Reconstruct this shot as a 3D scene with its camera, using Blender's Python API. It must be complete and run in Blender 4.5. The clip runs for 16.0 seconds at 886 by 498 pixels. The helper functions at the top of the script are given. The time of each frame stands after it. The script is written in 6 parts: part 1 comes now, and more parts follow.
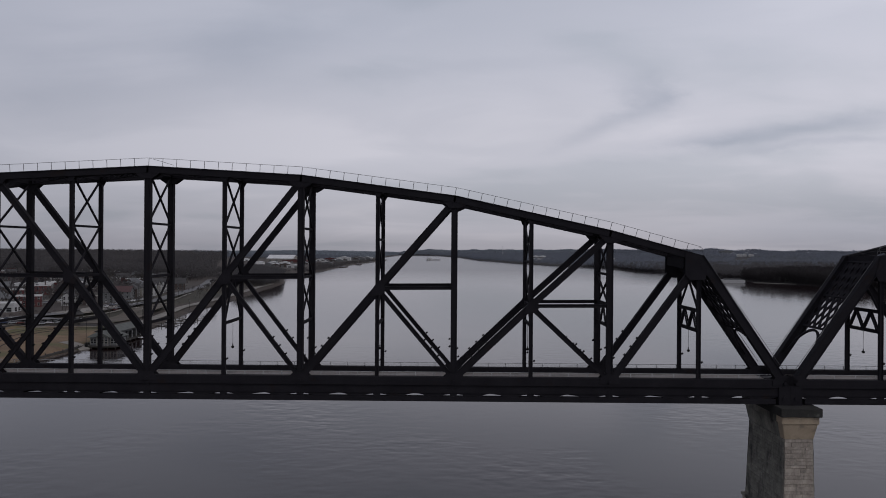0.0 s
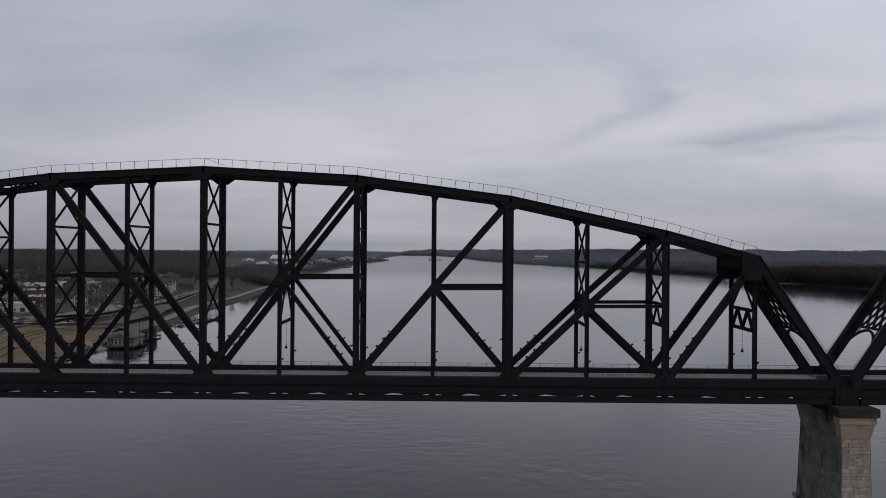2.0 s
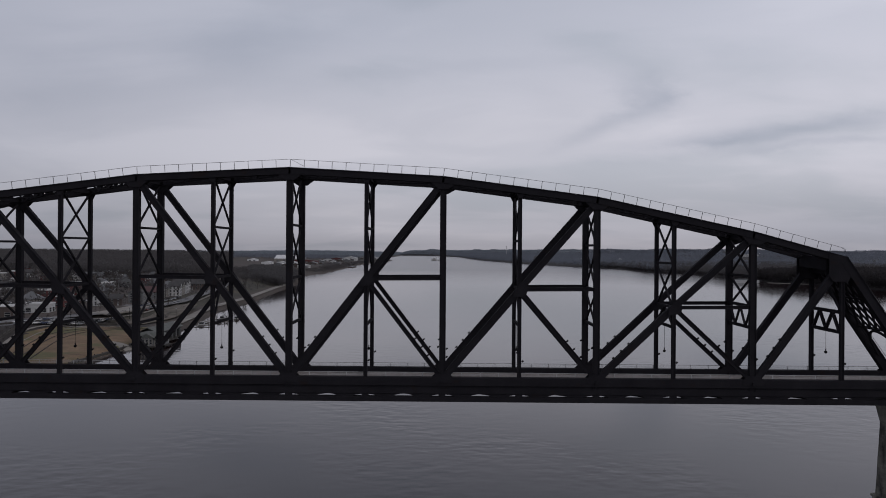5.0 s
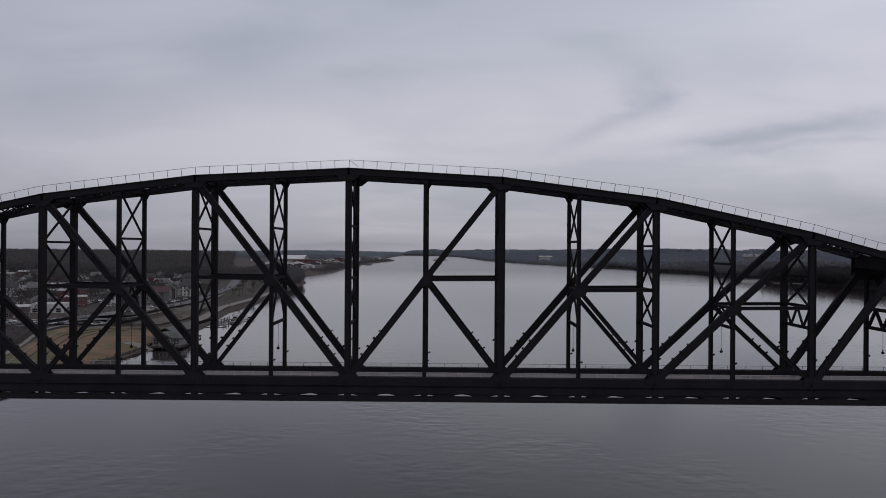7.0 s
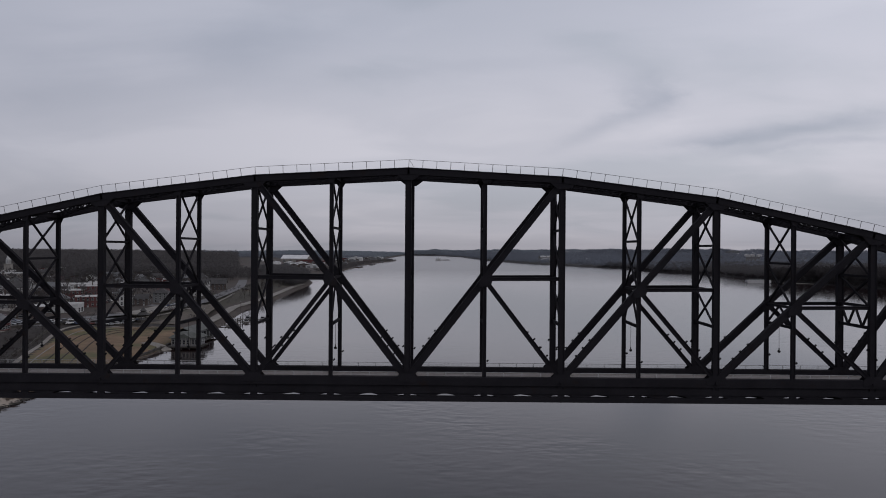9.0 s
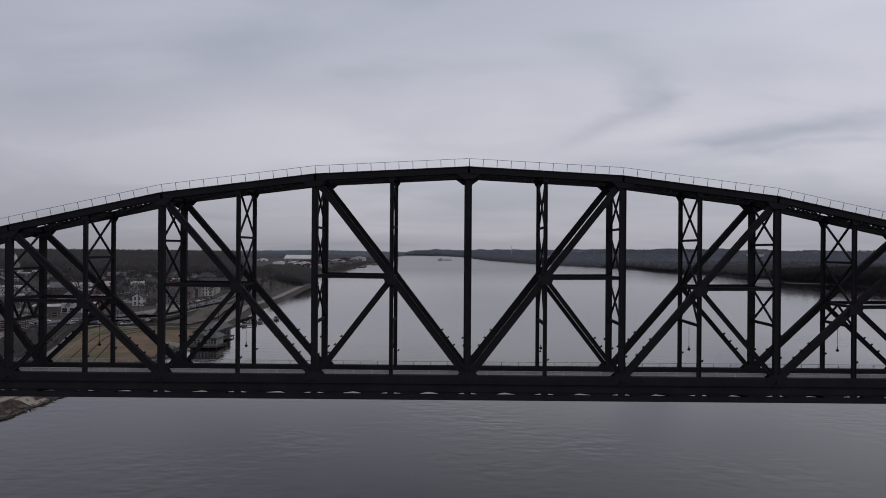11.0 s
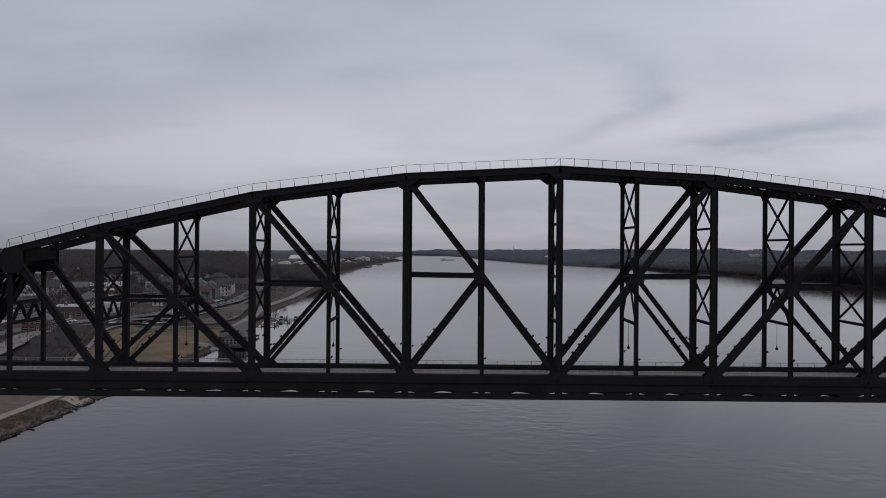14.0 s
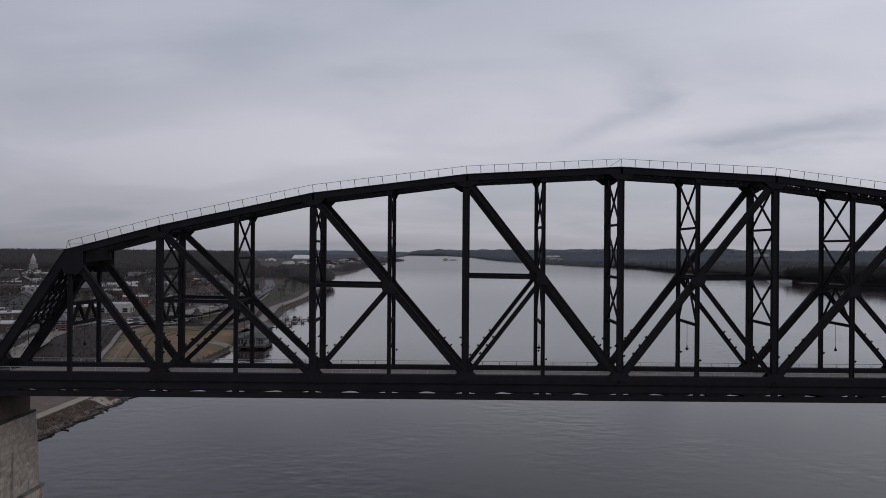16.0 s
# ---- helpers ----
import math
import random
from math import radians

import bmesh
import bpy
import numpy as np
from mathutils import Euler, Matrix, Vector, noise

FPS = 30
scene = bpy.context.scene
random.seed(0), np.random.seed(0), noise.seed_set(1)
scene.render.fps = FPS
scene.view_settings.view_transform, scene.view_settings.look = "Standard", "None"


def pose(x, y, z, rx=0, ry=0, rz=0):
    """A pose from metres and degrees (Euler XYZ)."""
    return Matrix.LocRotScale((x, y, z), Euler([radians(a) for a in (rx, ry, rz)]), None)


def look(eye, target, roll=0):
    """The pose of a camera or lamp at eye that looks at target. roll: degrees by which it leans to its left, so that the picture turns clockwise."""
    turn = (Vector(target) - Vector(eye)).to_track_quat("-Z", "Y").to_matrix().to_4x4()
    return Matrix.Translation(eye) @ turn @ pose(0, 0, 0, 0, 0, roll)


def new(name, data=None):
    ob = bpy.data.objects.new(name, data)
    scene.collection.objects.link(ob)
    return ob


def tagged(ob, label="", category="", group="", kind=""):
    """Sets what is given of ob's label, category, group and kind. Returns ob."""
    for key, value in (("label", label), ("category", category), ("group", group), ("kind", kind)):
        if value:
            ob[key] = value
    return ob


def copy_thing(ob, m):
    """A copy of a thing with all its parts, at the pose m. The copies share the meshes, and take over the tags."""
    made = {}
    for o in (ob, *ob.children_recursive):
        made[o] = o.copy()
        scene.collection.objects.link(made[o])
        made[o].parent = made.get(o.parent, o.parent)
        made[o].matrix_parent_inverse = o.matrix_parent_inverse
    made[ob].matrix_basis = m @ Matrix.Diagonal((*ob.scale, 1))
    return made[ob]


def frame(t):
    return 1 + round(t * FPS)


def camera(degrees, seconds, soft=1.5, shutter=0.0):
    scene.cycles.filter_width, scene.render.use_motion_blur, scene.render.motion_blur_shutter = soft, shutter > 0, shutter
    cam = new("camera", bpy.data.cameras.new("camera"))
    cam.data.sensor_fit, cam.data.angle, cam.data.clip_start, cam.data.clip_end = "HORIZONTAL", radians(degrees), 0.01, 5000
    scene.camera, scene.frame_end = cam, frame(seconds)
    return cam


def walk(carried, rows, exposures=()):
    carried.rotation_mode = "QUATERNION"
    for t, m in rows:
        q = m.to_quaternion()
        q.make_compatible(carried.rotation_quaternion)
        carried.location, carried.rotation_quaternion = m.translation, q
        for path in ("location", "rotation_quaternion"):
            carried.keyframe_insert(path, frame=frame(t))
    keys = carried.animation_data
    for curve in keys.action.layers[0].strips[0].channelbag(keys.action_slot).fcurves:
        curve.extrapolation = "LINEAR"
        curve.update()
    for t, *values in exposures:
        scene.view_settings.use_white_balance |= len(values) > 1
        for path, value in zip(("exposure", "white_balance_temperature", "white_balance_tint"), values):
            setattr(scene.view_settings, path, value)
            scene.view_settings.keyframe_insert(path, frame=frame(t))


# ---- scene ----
FOV = 63.0
cam = camera(FOV, 16.0, soft=0.95)
# seconds, eye x, y, z, yaw, pitch, roll: a drone that slides along the bridge
PATH_ROWS = [
    (0.0, 39.17, -93.9, 42.19, 0.45, 0.0, -0.40),
    (1.0, 35.57, -93.9, 42.21, 0.45, 0.0, -0.40),
    (2.0, 31.92, -93.9, 42.19, 0.45, 0.0, -0.40),
    (3.0, 28.22, -93.9, 42.19, 0.45, 0.0, -0.40),
    (4.0, 24.48, -93.9, 42.22, 0.45, 0.0, -0.40),
    (5.0, 20.70, -93.9, 42.25, 0.45, 0.0, -0.40),
    (6.0, 16.88, -93.9, 42.29, 0.45, 0.0, -0.40),
    (7.0, 13.04, -93.9, 42.30, 0.45, 0.0, -0.40),
    (8.0, 9.17, -93.9, 42.27, 0.45, 0.0, -0.40),
    (9.0, 5.27, -93.9, 42.21, 0.45, 0.0, -0.40),
    (10.0, 1.36, -93.9, 42.12, 0.45, 0.0, -0.40),
    (11.0, -2.57, -93.9, 42.02, 0.45, 0.0, -0.40),
    (12.0, -6.51, -93.9, 41.93, 0.45, 0.0, -0.40),
    (13.0, -10.45, -93.9, 41.88, 0.45, 0.0, -0.40),
    (14.0, -14.39, -93.9, 41.88, 0.45, 0.0, -0.40),
    (15.0, -18.33, -93.9, 41.92, 0.45, 0.0, -0.40),
    (16.0, -22.27, -93.9, 41.95, 0.45, 0.0, -0.40),
]
walk(cam, [(t, pose(x, y, z, 90 + pitch, roll, yaw)) for t, x, y, z, yaw, pitch, roll in PATH_ROWS])

# ---- world and sun: a dull overcast day ----
world = bpy.data.worlds.new("overcast")
scene.world = world
world.use_nodes = True
wt = world.node_tree
wt.nodes.clear()


def wnode(kind, **kw):
    n = wt.nodes.new(kind)
    for k, v in kw.items():
        n.inputs[k].default_value = v
    return n


def wmath(op, a, b=None):
    n = wt.nodes.new("ShaderNodeMath")
    n.operation = op
    for i, v in enumerate((a, b)):
        if v is None:
            continue
        if isinstance(v, (int, float)):
            n.inputs[i].default_value = v
        else:
            wt.links.new(v, n.inputs[i])
    return n.outputs[0]


def wramp(fac, stops):
    n = wt.nodes.new("ShaderNodeValToRGB")
    els = n.color_ramp.elements
    while len(els) < len(stops):
        els.new(0.5)
    for e, (p, c) in zip(els, stops):
        e.position, e.color = p, (*c, 1)
    n.color_ramp.interpolation = "EASE"
    wt.links.new(fac, n.inputs[0])
    return n.outputs[0]


def wmix(mode, fac, a, b):
    n = wt.nodes.new("ShaderNodeMix")
    n.data_type, n.blend_type = "RGBA", mode
    for sock, v in ((n.inputs[0], fac), (n.inputs[6], a), (n.inputs[7], b)):
        if isinstance(v, (int, float)):
            sock.default_value = v
        elif isinstance(v, tuple):
            sock.default_value = (*v, 1)
        else:
            wt.links.new(v, sock)
    return n.outputs[2]


sky = wt.nodes.new("ShaderNodeTexSky")
sky.sky_type, sky.sun_disc = "NISHITA", False
sky.sun_elevation, sky.sun_rotation = radians(38), radians(130)
sky.air_density, sky.dust_density = 1.0, 2.0
coord = wt.nodes.new("ShaderNodeTexCoord")
sep = wt.nodes.new("ShaderNodeSeparateXYZ")
wt.links.new(coord.outputs["Generated"], sep.inputs[0])
up = wmath("MAXIMUM", sep.outputs[2], 0.0)
den = wmath("ADD", up, 0.16)
flat = wt.nodes.new("ShaderNodeCombineXYZ")
wt.links.new(wmath("DIVIDE", sep.outputs[0], den), flat.inputs[0])
wt.links.new(wmath("DIVIDE", sep.outputs[1], den), flat.inputs[1])
big = wnode("ShaderNodeTexNoise", Scale=0.62, Detail=3.0, Roughness=0.45, Distortion=0.4)
small = wnode("ShaderNodeTexNoise", Scale=1.5, Detail=6.0, Roughness=0.5, Distortion=0.5)
stretch = wt.nodes.new("ShaderNodeMapping")
stretch.inputs["Scale"].default_value = (0.7, 1.0, 1.0)
stretch.inputs["Location"].default_value = (3.1, 1.7, 0.0)
wt.links.new(flat.outputs[0], stretch.inputs[0])
for n in (big, small):
    wt.links.new(stretch.outputs[0], n.inputs["Vector"])
cover = wmath("ADD", wmath("MULTIPLY", big.outputs[0], 0.6), wmath("MULTIPLY", small.outputs[0], 0.4))
clouds = wramp(cover, [(0.37, (0.46, 0.475, 0.535)), (0.5, (0.54, 0.54, 0.605)), (0.62, (0.61, 0.602, 0.665))])
low = wramp(up, [(0.0, (0.66, 0.645, 0.65)), (0.035, (0.80, 0.79, 0.80)), (0.13, (1.0, 0.995, 1.0)), (0.32, (0.945, 0.97, 1.0)), (0.42, (0.80, 0.82, 0.85)), (0.6, (0.72, 0.72, 0.745))])
grey = wmix("MULTIPLY", 1.0, clouds, low)
# the overcast is a little brighter towards the hidden sun
side = wramp(wmath("ADD", wmath("MULTIPLY", sep.outputs[0], 0.5), 0.5), [(0.20, (0.80, 0.81, 0.83)), (0.50, (1.0, 1.0, 1.0)), (0.80, (1.18, 1.17, 1.16))])
grey = wmix("MULTIPLY", 1.0, grey, side)
# banks and wisps of darker cloud up the river: azimuth, height, half-width, half-height, tilt, depth
ahead = wmath("MAXIMUM", sep.outputs[1], 0.05)
az, el = wmath("DIVIDE", sep.outputs[0], ahead), wmath("DIVIDE", sep.outputs[2], ahead)
plane = wt.nodes.new("ShaderNodeCombineXYZ")
wt.links.new(wmath("MULTIPLY", az, 0.45), plane.inputs[0])
wt.links.new(el, plane.inputs[1])
fray = wnode("ShaderNodeTexNoise", Scale=17.0, Detail=6.0, Roughness=0.60)
wt.links.new(plane.outputs[0], fray.inputs["Vector"])
tear = wmath("SUBTRACT", fray.outputs[0], 0.5)
az2, el2 = wmath("ADD", az, wmath("MULTIPLY", tear, 0.16)), wmath("ADD", el, wmath("MULTIPLY", tear, 0.055))
shade = None
for a0, e0, ra, re, tilt, deep in ((-0.16, 0.32, 0.28, 0.06, 0.0, 0.11), (-0.29, 0.275, 0.10, 0.045, 0.15, 0.13), (-0.56, 0.235, 0.14, 0.05, 0.0, 0.14), (0.266, 0.208, 0.028, 0.036, 0.0, 0.18), (0.215, 0.172, 0.055, 0.012, 0.45, 0.15), (0.50, 0.172, 0.18, 0.014, 0.13, 0.26),
                                   (0.50, 0.148, 0.15, 0.007, 0.10, 0.16), (0.37, 0.150, 0.08, 0.008, 0.10, 0.15), (0.30, 0.36, 0.30, 0.045, 0.0, 0.07), (0.58, 0.02, 0.20, 0.05, 0.0, 0.22), (-0.05, 0.245, 0.20, 0.012, 0.08, 0.06), (0.02, 0.385, 0.16, 0.020, -0.12, 0.08)):
    da = wmath("SUBTRACT", az2, a0)
    de = wmath("SUBTRACT", wmath("SUBTRACT", el2, e0), wmath("MULTIPLY", da, tilt))
    dist = wmath("ADD", wmath("POWER", wmath("ABSOLUTE", wmath("DIVIDE", da, ra)), 2.0), wmath("POWER", wmath("ABSOLUTE", wmath("DIVIDE", de, re)), 2.0))
    one = wmath("MULTIPLY", wmath("EXPONENT", wmath("MULTIPLY", dist, -1.0)), deep)
    shade = wmath("ADD", shade, one) if shade else one
shade = wmath("MULTIPLY", shade, wmath("GREATER_THAN", sep.outputs[1], 0.0))
bank_colour = wmix("MIX", shade, (1.0, 1.0, 1.0), (0.04, 0.16, 0.28))
grey = wmix("MULTIPLY", 1.0, grey, bank_colour)
clear = wmix("MULTIPLY", 1.0, sky.outputs[0], (0.1, 0.1, 0.1))
both = wmix("MIX", 0.94, clear, grey)
back = wnode("ShaderNodeBackground", Strength=1.0)
wout = wt.nodes.new("ShaderNodeOutputWorld")
wt.links.new(both, back.inputs[0])
wt.links.new(back.outputs[0], wout.inputs[0])

sun_data = bpy.data.lights.new("sun", "SUN")
sun_data.energy, sun_data.angle, sun_data.color = 0.4, radians(25), (1.0, 0.97, 0.93)
sun = new("sun", sun_data)
sun.matrix_world = look((0, 0, 200), (-61, 50, 200 - 62))
scene.view_settings.exposure = 0.0

# ---- materials ----
def material(name, dark, light, rough=0.8, metal=0.0, scale=0.6, fine=9.0, bump=0.0, stretch=(1, 1, 1), island=0.0, stain=None, coord="Object", spec=0.4):
    """Two colours mixed by a coarse and a fine noise, with bump; island varies the lightness from piece to piece; stain adds blotches."""
    m = bpy.data.materials.new(name)
    m.use_nodes = True
    nt = m.node_tree
    bsdf = nt.nodes["Principled BSDF"]
    bsdf.inputs["Roughness"].default_value, bsdf.inputs["Metallic"].default_value = rough, metal
    bsdf.inputs["Specular IOR Level"].default_value = spec
    tc = nt.nodes.new("ShaderNodeTexCoord")
    mp = nt.nodes.new("ShaderNodeMapping")
    mp.inputs["Scale"].default_value = stretch
    nt.links.new(tc.outputs[coord], mp.inputs[0])
    rnd = nt.nodes.new("ShaderNodeObjectInfo")
    off = nt.nodes.new("ShaderNodeVectorMath")
    off.operation = "ADD"
    nt.links.new(mp.outputs[0], off.inputs[0])
    if coord == "Object":
        nt.links.new(rnd.outputs["Random"], off.inputs[1])

    def noise_node(s, detail, vec=None):
        n = nt.nodes.new("ShaderNodeTexNoise")
        n.inputs["Scale"].default_value, n.inputs["Detail"].default_value, n.inputs["Roughness"].default_value = s, detail, 0.6
        nt.links.new(vec or off.outputs[0], n.inputs["Vector"])
        return n.outputs[0]

    def mth(op, a, b):
        n = nt.nodes.new("ShaderNodeMath")
        n.operation = op
        for i, v in enumerate((a, b)):
            if isinstance(v, (int, float)):
                n.inputs[i].default_value = v
            else:
                nt.links.new(v, n.inputs[i])
        return n.outputs[0]

    def mixc(fac, a, b, mode="MIX"):
        n = nt.nodes.new("ShaderNodeMix")
        n.data_type, n.blend_type = "RGBA", mode
        for sock, v in ((n.inputs[0], fac), (n.inputs[6], a), (n.inputs[7], b)):
            if isinstance(v, (int, float)):
                sock.default_value = v
            elif isinstance(v, tuple):
                sock.default_value = (*v, 1)
            else:
                nt.links.new(v, sock)
        return n.outputs[2]

    c, f = noise_node(scale, 5.0), noise_node(fine, 4.0)
    fac = mth("ADD", mth("MULTIPLY", c, 0.65), mth("MULTIPLY", f, 0.35))
    rng = nt.nodes.new("ShaderNodeMapRange")
    rng.inputs[1].default_value, rng.inputs[2].default_value = 0.34, 0.66
    nt.links.new(fac, rng.inputs[0])
    col = mixc(rng.outputs[0], dark, light)
    if stain:
        colour, size, lo, hi = stain[:4]
        vec = None
        if len(stain) > 4:          # streaks that run on from piece to piece
            place, long = nt.nodes.new("ShaderNodeNewGeometry"), nt.nodes.new("ShaderNodeMapping")
            long.inputs["Scale"].default_value = (1, 1, stain[4])
            nt.links.new(place.outputs["Position"], long.inputs[0])
            vec = long.outputs[0]
        blot = nt.nodes.new("ShaderNodeMapRange")
        blot.inputs[1].default_value, blot.inputs[2].default_value = lo, hi
        nt.links.new(noise_node(size, 6.0, vec), blot.inputs[0])
        col = mixc(blot.outputs[0], col, colour)
    if island:
        geo = nt.nodes.new("ShaderNodeNewGeometry")
        var = mth("ADD", mth("MULTIPLY", mth("ADD", geo.outputs["Random Per Island"], rnd.outputs["Random"]), island), 1.0 - island)
        n = nt.nodes.new("ShaderNodeVectorMath")
        n.operation = "SCALE"
        nt.links.new(col, n.inputs[0])
        nt.links.new(var, n.inputs["Scale"])
        col = n.outputs[0]
    nt.links.new(col, bsdf.inputs["Base Color"])
    if bump:
        b = nt.nodes.new("ShaderNodeBump")
        b.inputs["Strength"].default_value, b.inputs["Distance"].default_value = 0.6, bump
        nt.links.new(fac, b.inputs["Height"])
        nt.links.new(b.outputs[0], bsdf.inputs["Normal"])
    return m


STEEL = material("weathered black bridge steel", (0.0150, 0.0142, 0.0172), (0.0235, 0.0222, 0.0262), 0.8, 0.0, 0.35, 6.0, 0.004, stain=((0.022, 0.016, 0.015), 0.5, 0.60, 0.76), spec=0.05)
RAILSTEEL = material("galvanised rail", (0.06, 0.06, 0.062), (0.11, 0.11, 0.115), 0.6, 0.0, 2.0, 20.0)
PALERAIL = material("pale galvanised mesh rail", (0.30, 0.30, 0.303), (0.42, 0.42, 0.424), 0.5, 0.0, 2.0, 20.0)
CONCRETE = material("concrete deck", (0.185, 0.165, 0.155), (0.27, 0.243, 0.228), 0.9, 0, 0.4, 8.0, 0.004, stain=((0.11, 0.108, 0.105), 0.25, 0.55, 0.75))
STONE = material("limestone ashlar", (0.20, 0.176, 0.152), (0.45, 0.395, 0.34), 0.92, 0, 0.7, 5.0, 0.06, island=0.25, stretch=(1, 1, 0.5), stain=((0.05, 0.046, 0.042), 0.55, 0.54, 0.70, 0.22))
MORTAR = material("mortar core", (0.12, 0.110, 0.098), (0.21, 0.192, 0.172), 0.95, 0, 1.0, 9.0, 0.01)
# long-side stone: stains, plus the shade of the unlit side in the tone
STAINED_SHADED = material("stained mossy limestone, darkened for shade", (0.085, 0.083, 0.071), (0.25, 0.24, 0.21), 0.93, 0, 0.5, 3.0, 0.06, island=0.12, stretch=(1, 1, 0.6), stain=((0.026, 0.026, 0.024), 0.4, 0.52, 0.66, 0.45))
CAPSTONE = material("tan cap stone", (0.30, 0.24, 0.17), (0.42, 0.34, 0.25), 0.9, 0, 0.7, 8.0, 0.02, stain=((0.14, 0.12, 0.10), 0.4, 0.56, 0.72))
DARKCAP = material("soot dark coping stone", (0.018, 0.018, 0.017), (0.045, 0.043, 0.040), 0.9, 0, 0.6, 8.0, 0.02, stain=((0.12, 0.12, 0.11), 0.8, 0.62, 0.76))
# cap stone whose dark brown holds the shade under the bridge
SHADE_CAP = material("brown cap stone, darkened for shade", (0.045, 0.034, 0.029), (0.085, 0.066, 0.056), 0.92, 0, 0.5, 6.0, 0.02)
LAMP = material("black lamp housing", (0.01, 0.01, 0.011), (0.018, 0.018, 0.02), 0.8, spec=0.1)


def water_material():
    m = bpy.data.materials.new("grey river water")
    m.use_nodes = True
    nt = m.node_tree
    bsdf = nt.nodes["Principled BSDF"]
    bsdf.inputs["Base Color"].default_value = (0.0105, 0.0042, 0.0050, 1)
    bsdf.inputs["Roughness"].default_value = 0.07
    bsdf.inputs["IOR"].default_value = 1.333
    tc = nt.nodes.new("ShaderNodeTexCoord")
    prev = None
    # gusts roughen the surface in broad patches
    gust = nt.nodes.new("ShaderNodeTexNoise")
    gust.inputs["Scale"].default_value, gust.inputs["Detail"].default_value = 0.018, 3.0
    nt.links.new(tc.outputs["Object"], gust.inputs["Vector"])
    patch = nt.nodes.new("ShaderNodeMapRange")
    patch.inputs[1].default_value, patch.inputs[2].default_value = 0.44, 0.66
    patch.inputs[3].default_value, patch.inputs[4].default_value = 0.06, 0.9
    nt.links.new(gust.outputs[0], patch.inputs[0])
    # the reach upstream of the bridge lies sheltered
    spot, lee, wind = nt.nodes.new("ShaderNodeSeparateXYZ"), nt.nodes.new("ShaderNodeMapRange"), nt.nodes.new("ShaderNodeMath")
    nt.links.new(tc.outputs["Object"], spot.inputs[0])
    nt.links.new(spot.outputs[1], lee.inputs[0])
    lee.inputs[1].default_value, lee.inputs[2].default_value = 40.0, 420.0
    lee.inputs[3].default_value, lee.inputs[4].default_value = 1.0, 0.32
    wind.operation = "MULTIPLY"
    nt.links.new(patch.outputs[0], wind.inputs[0])
    nt.links.new(lee.outputs[0], wind.inputs[1])
    for scale, stretch, dist, strength in ((0.025, (0.6, 1.0, 1.0), 1.0, 0.10), (0.26, (0.75, 1.1, 1.0), 0.30, 0.66), (0.62, (0.75, 1.1, 1.0), 0.12, 0.38), (1.6, (0.8, 1.0, 1.0), 0.02, 0.15)):
        mp = nt.nodes.new("ShaderNodeMapping")
        mp.inputs["Scale"].default_value = stretch
        mp.inputs["Rotation"].default_value = (0, 0, 0.03)
        nt.links.new(tc.outputs["Object"], mp.inputs[0])
        n = nt.nodes.new("ShaderNodeTexNoise")
        n.inputs["Scale"].default_value, n.inputs["Detail"].default_value = scale, 1.2
        nt.links.new(mp.outputs[0], n.inputs["Vector"])
        b = nt.nodes.new("ShaderNodeBump")
        b.inputs["Distance"].default_value = dist
        s = nt.nodes.new("ShaderNodeMath")
        s.operation = "MULTIPLY"
        s.inputs[1].default_value = strength
        nt.links.new(wind.outputs[0], s.inputs[0])
        nt.links.new(s.outputs[0], b.inputs["Strength"])
        nt.links.new(n.outputs[0], b.inputs["Height"])
        if prev:
            nt.links.new(prev, b.inputs["Normal"])
        prev = b.outputs[0]
    nt.links.new(prev, bsdf.inputs["Normal"])
    # a light breeze ruffles the open reach towards the bend
    breeze = nt.nodes.new("ShaderNodeMapRange")
    nt.links.new(spot.outputs[1], breeze.inputs[0])
    breeze.inputs[1].default_value, breeze.inputs[2].default_value = 750.0, 1350.0
    breeze.inputs[3].default_value, breeze.inputs[4].default_value = 0.08, 0.22
    nt.links.new(breeze.outputs[0], bsdf.inputs["Roughness"])
    return m


WATER = water_material()

# ---- building helpers ----
def link_mesh(name, bm, mat, parent=None, label="", smooth=False):
    me = bpy.data.meshes.new(name)
    bm.normal_update()
    bm.to_mesh(me)
    bm.free()
    for mm in (mat if isinstance(mat, (list, tuple)) else [mat]):
        me.materials.append(mm)
    if smooth:
        for p in me.polygons:
            p.use_smooth = True
    ob = new(name, me)
    if parent:
        ob.parent = parent
    if label:
        tagged(ob, label)
    return ob


def part(name, bm, mat, parent, label="", smooth=False):
    return link_mesh(name, bm, mat, parent, label, smooth)


def again(name, me, parent, m):
    """Another object on the same mesh."""
    ob = new(name, me)
    ob.parent = parent
    ob.matrix_local = m
    return ob


def box(bm, x0, y0, z0, x1, y1, z1, mi=0):
    v = [bm.verts.new((x, y, z)) for z in (z0, z1) for x, y in ((x0, y0), (x1, y0), (x1, y1), (x0, y1))]
    for f in ((3, 2, 1, 0), (4, 5, 6, 7), (0, 1, 5, 4), (1, 2, 6, 5), (2, 3, 7, 6), (3, 0, 4, 7)):
        bm.faces.new([v[i] for i in f]).material_index = mi
    return v


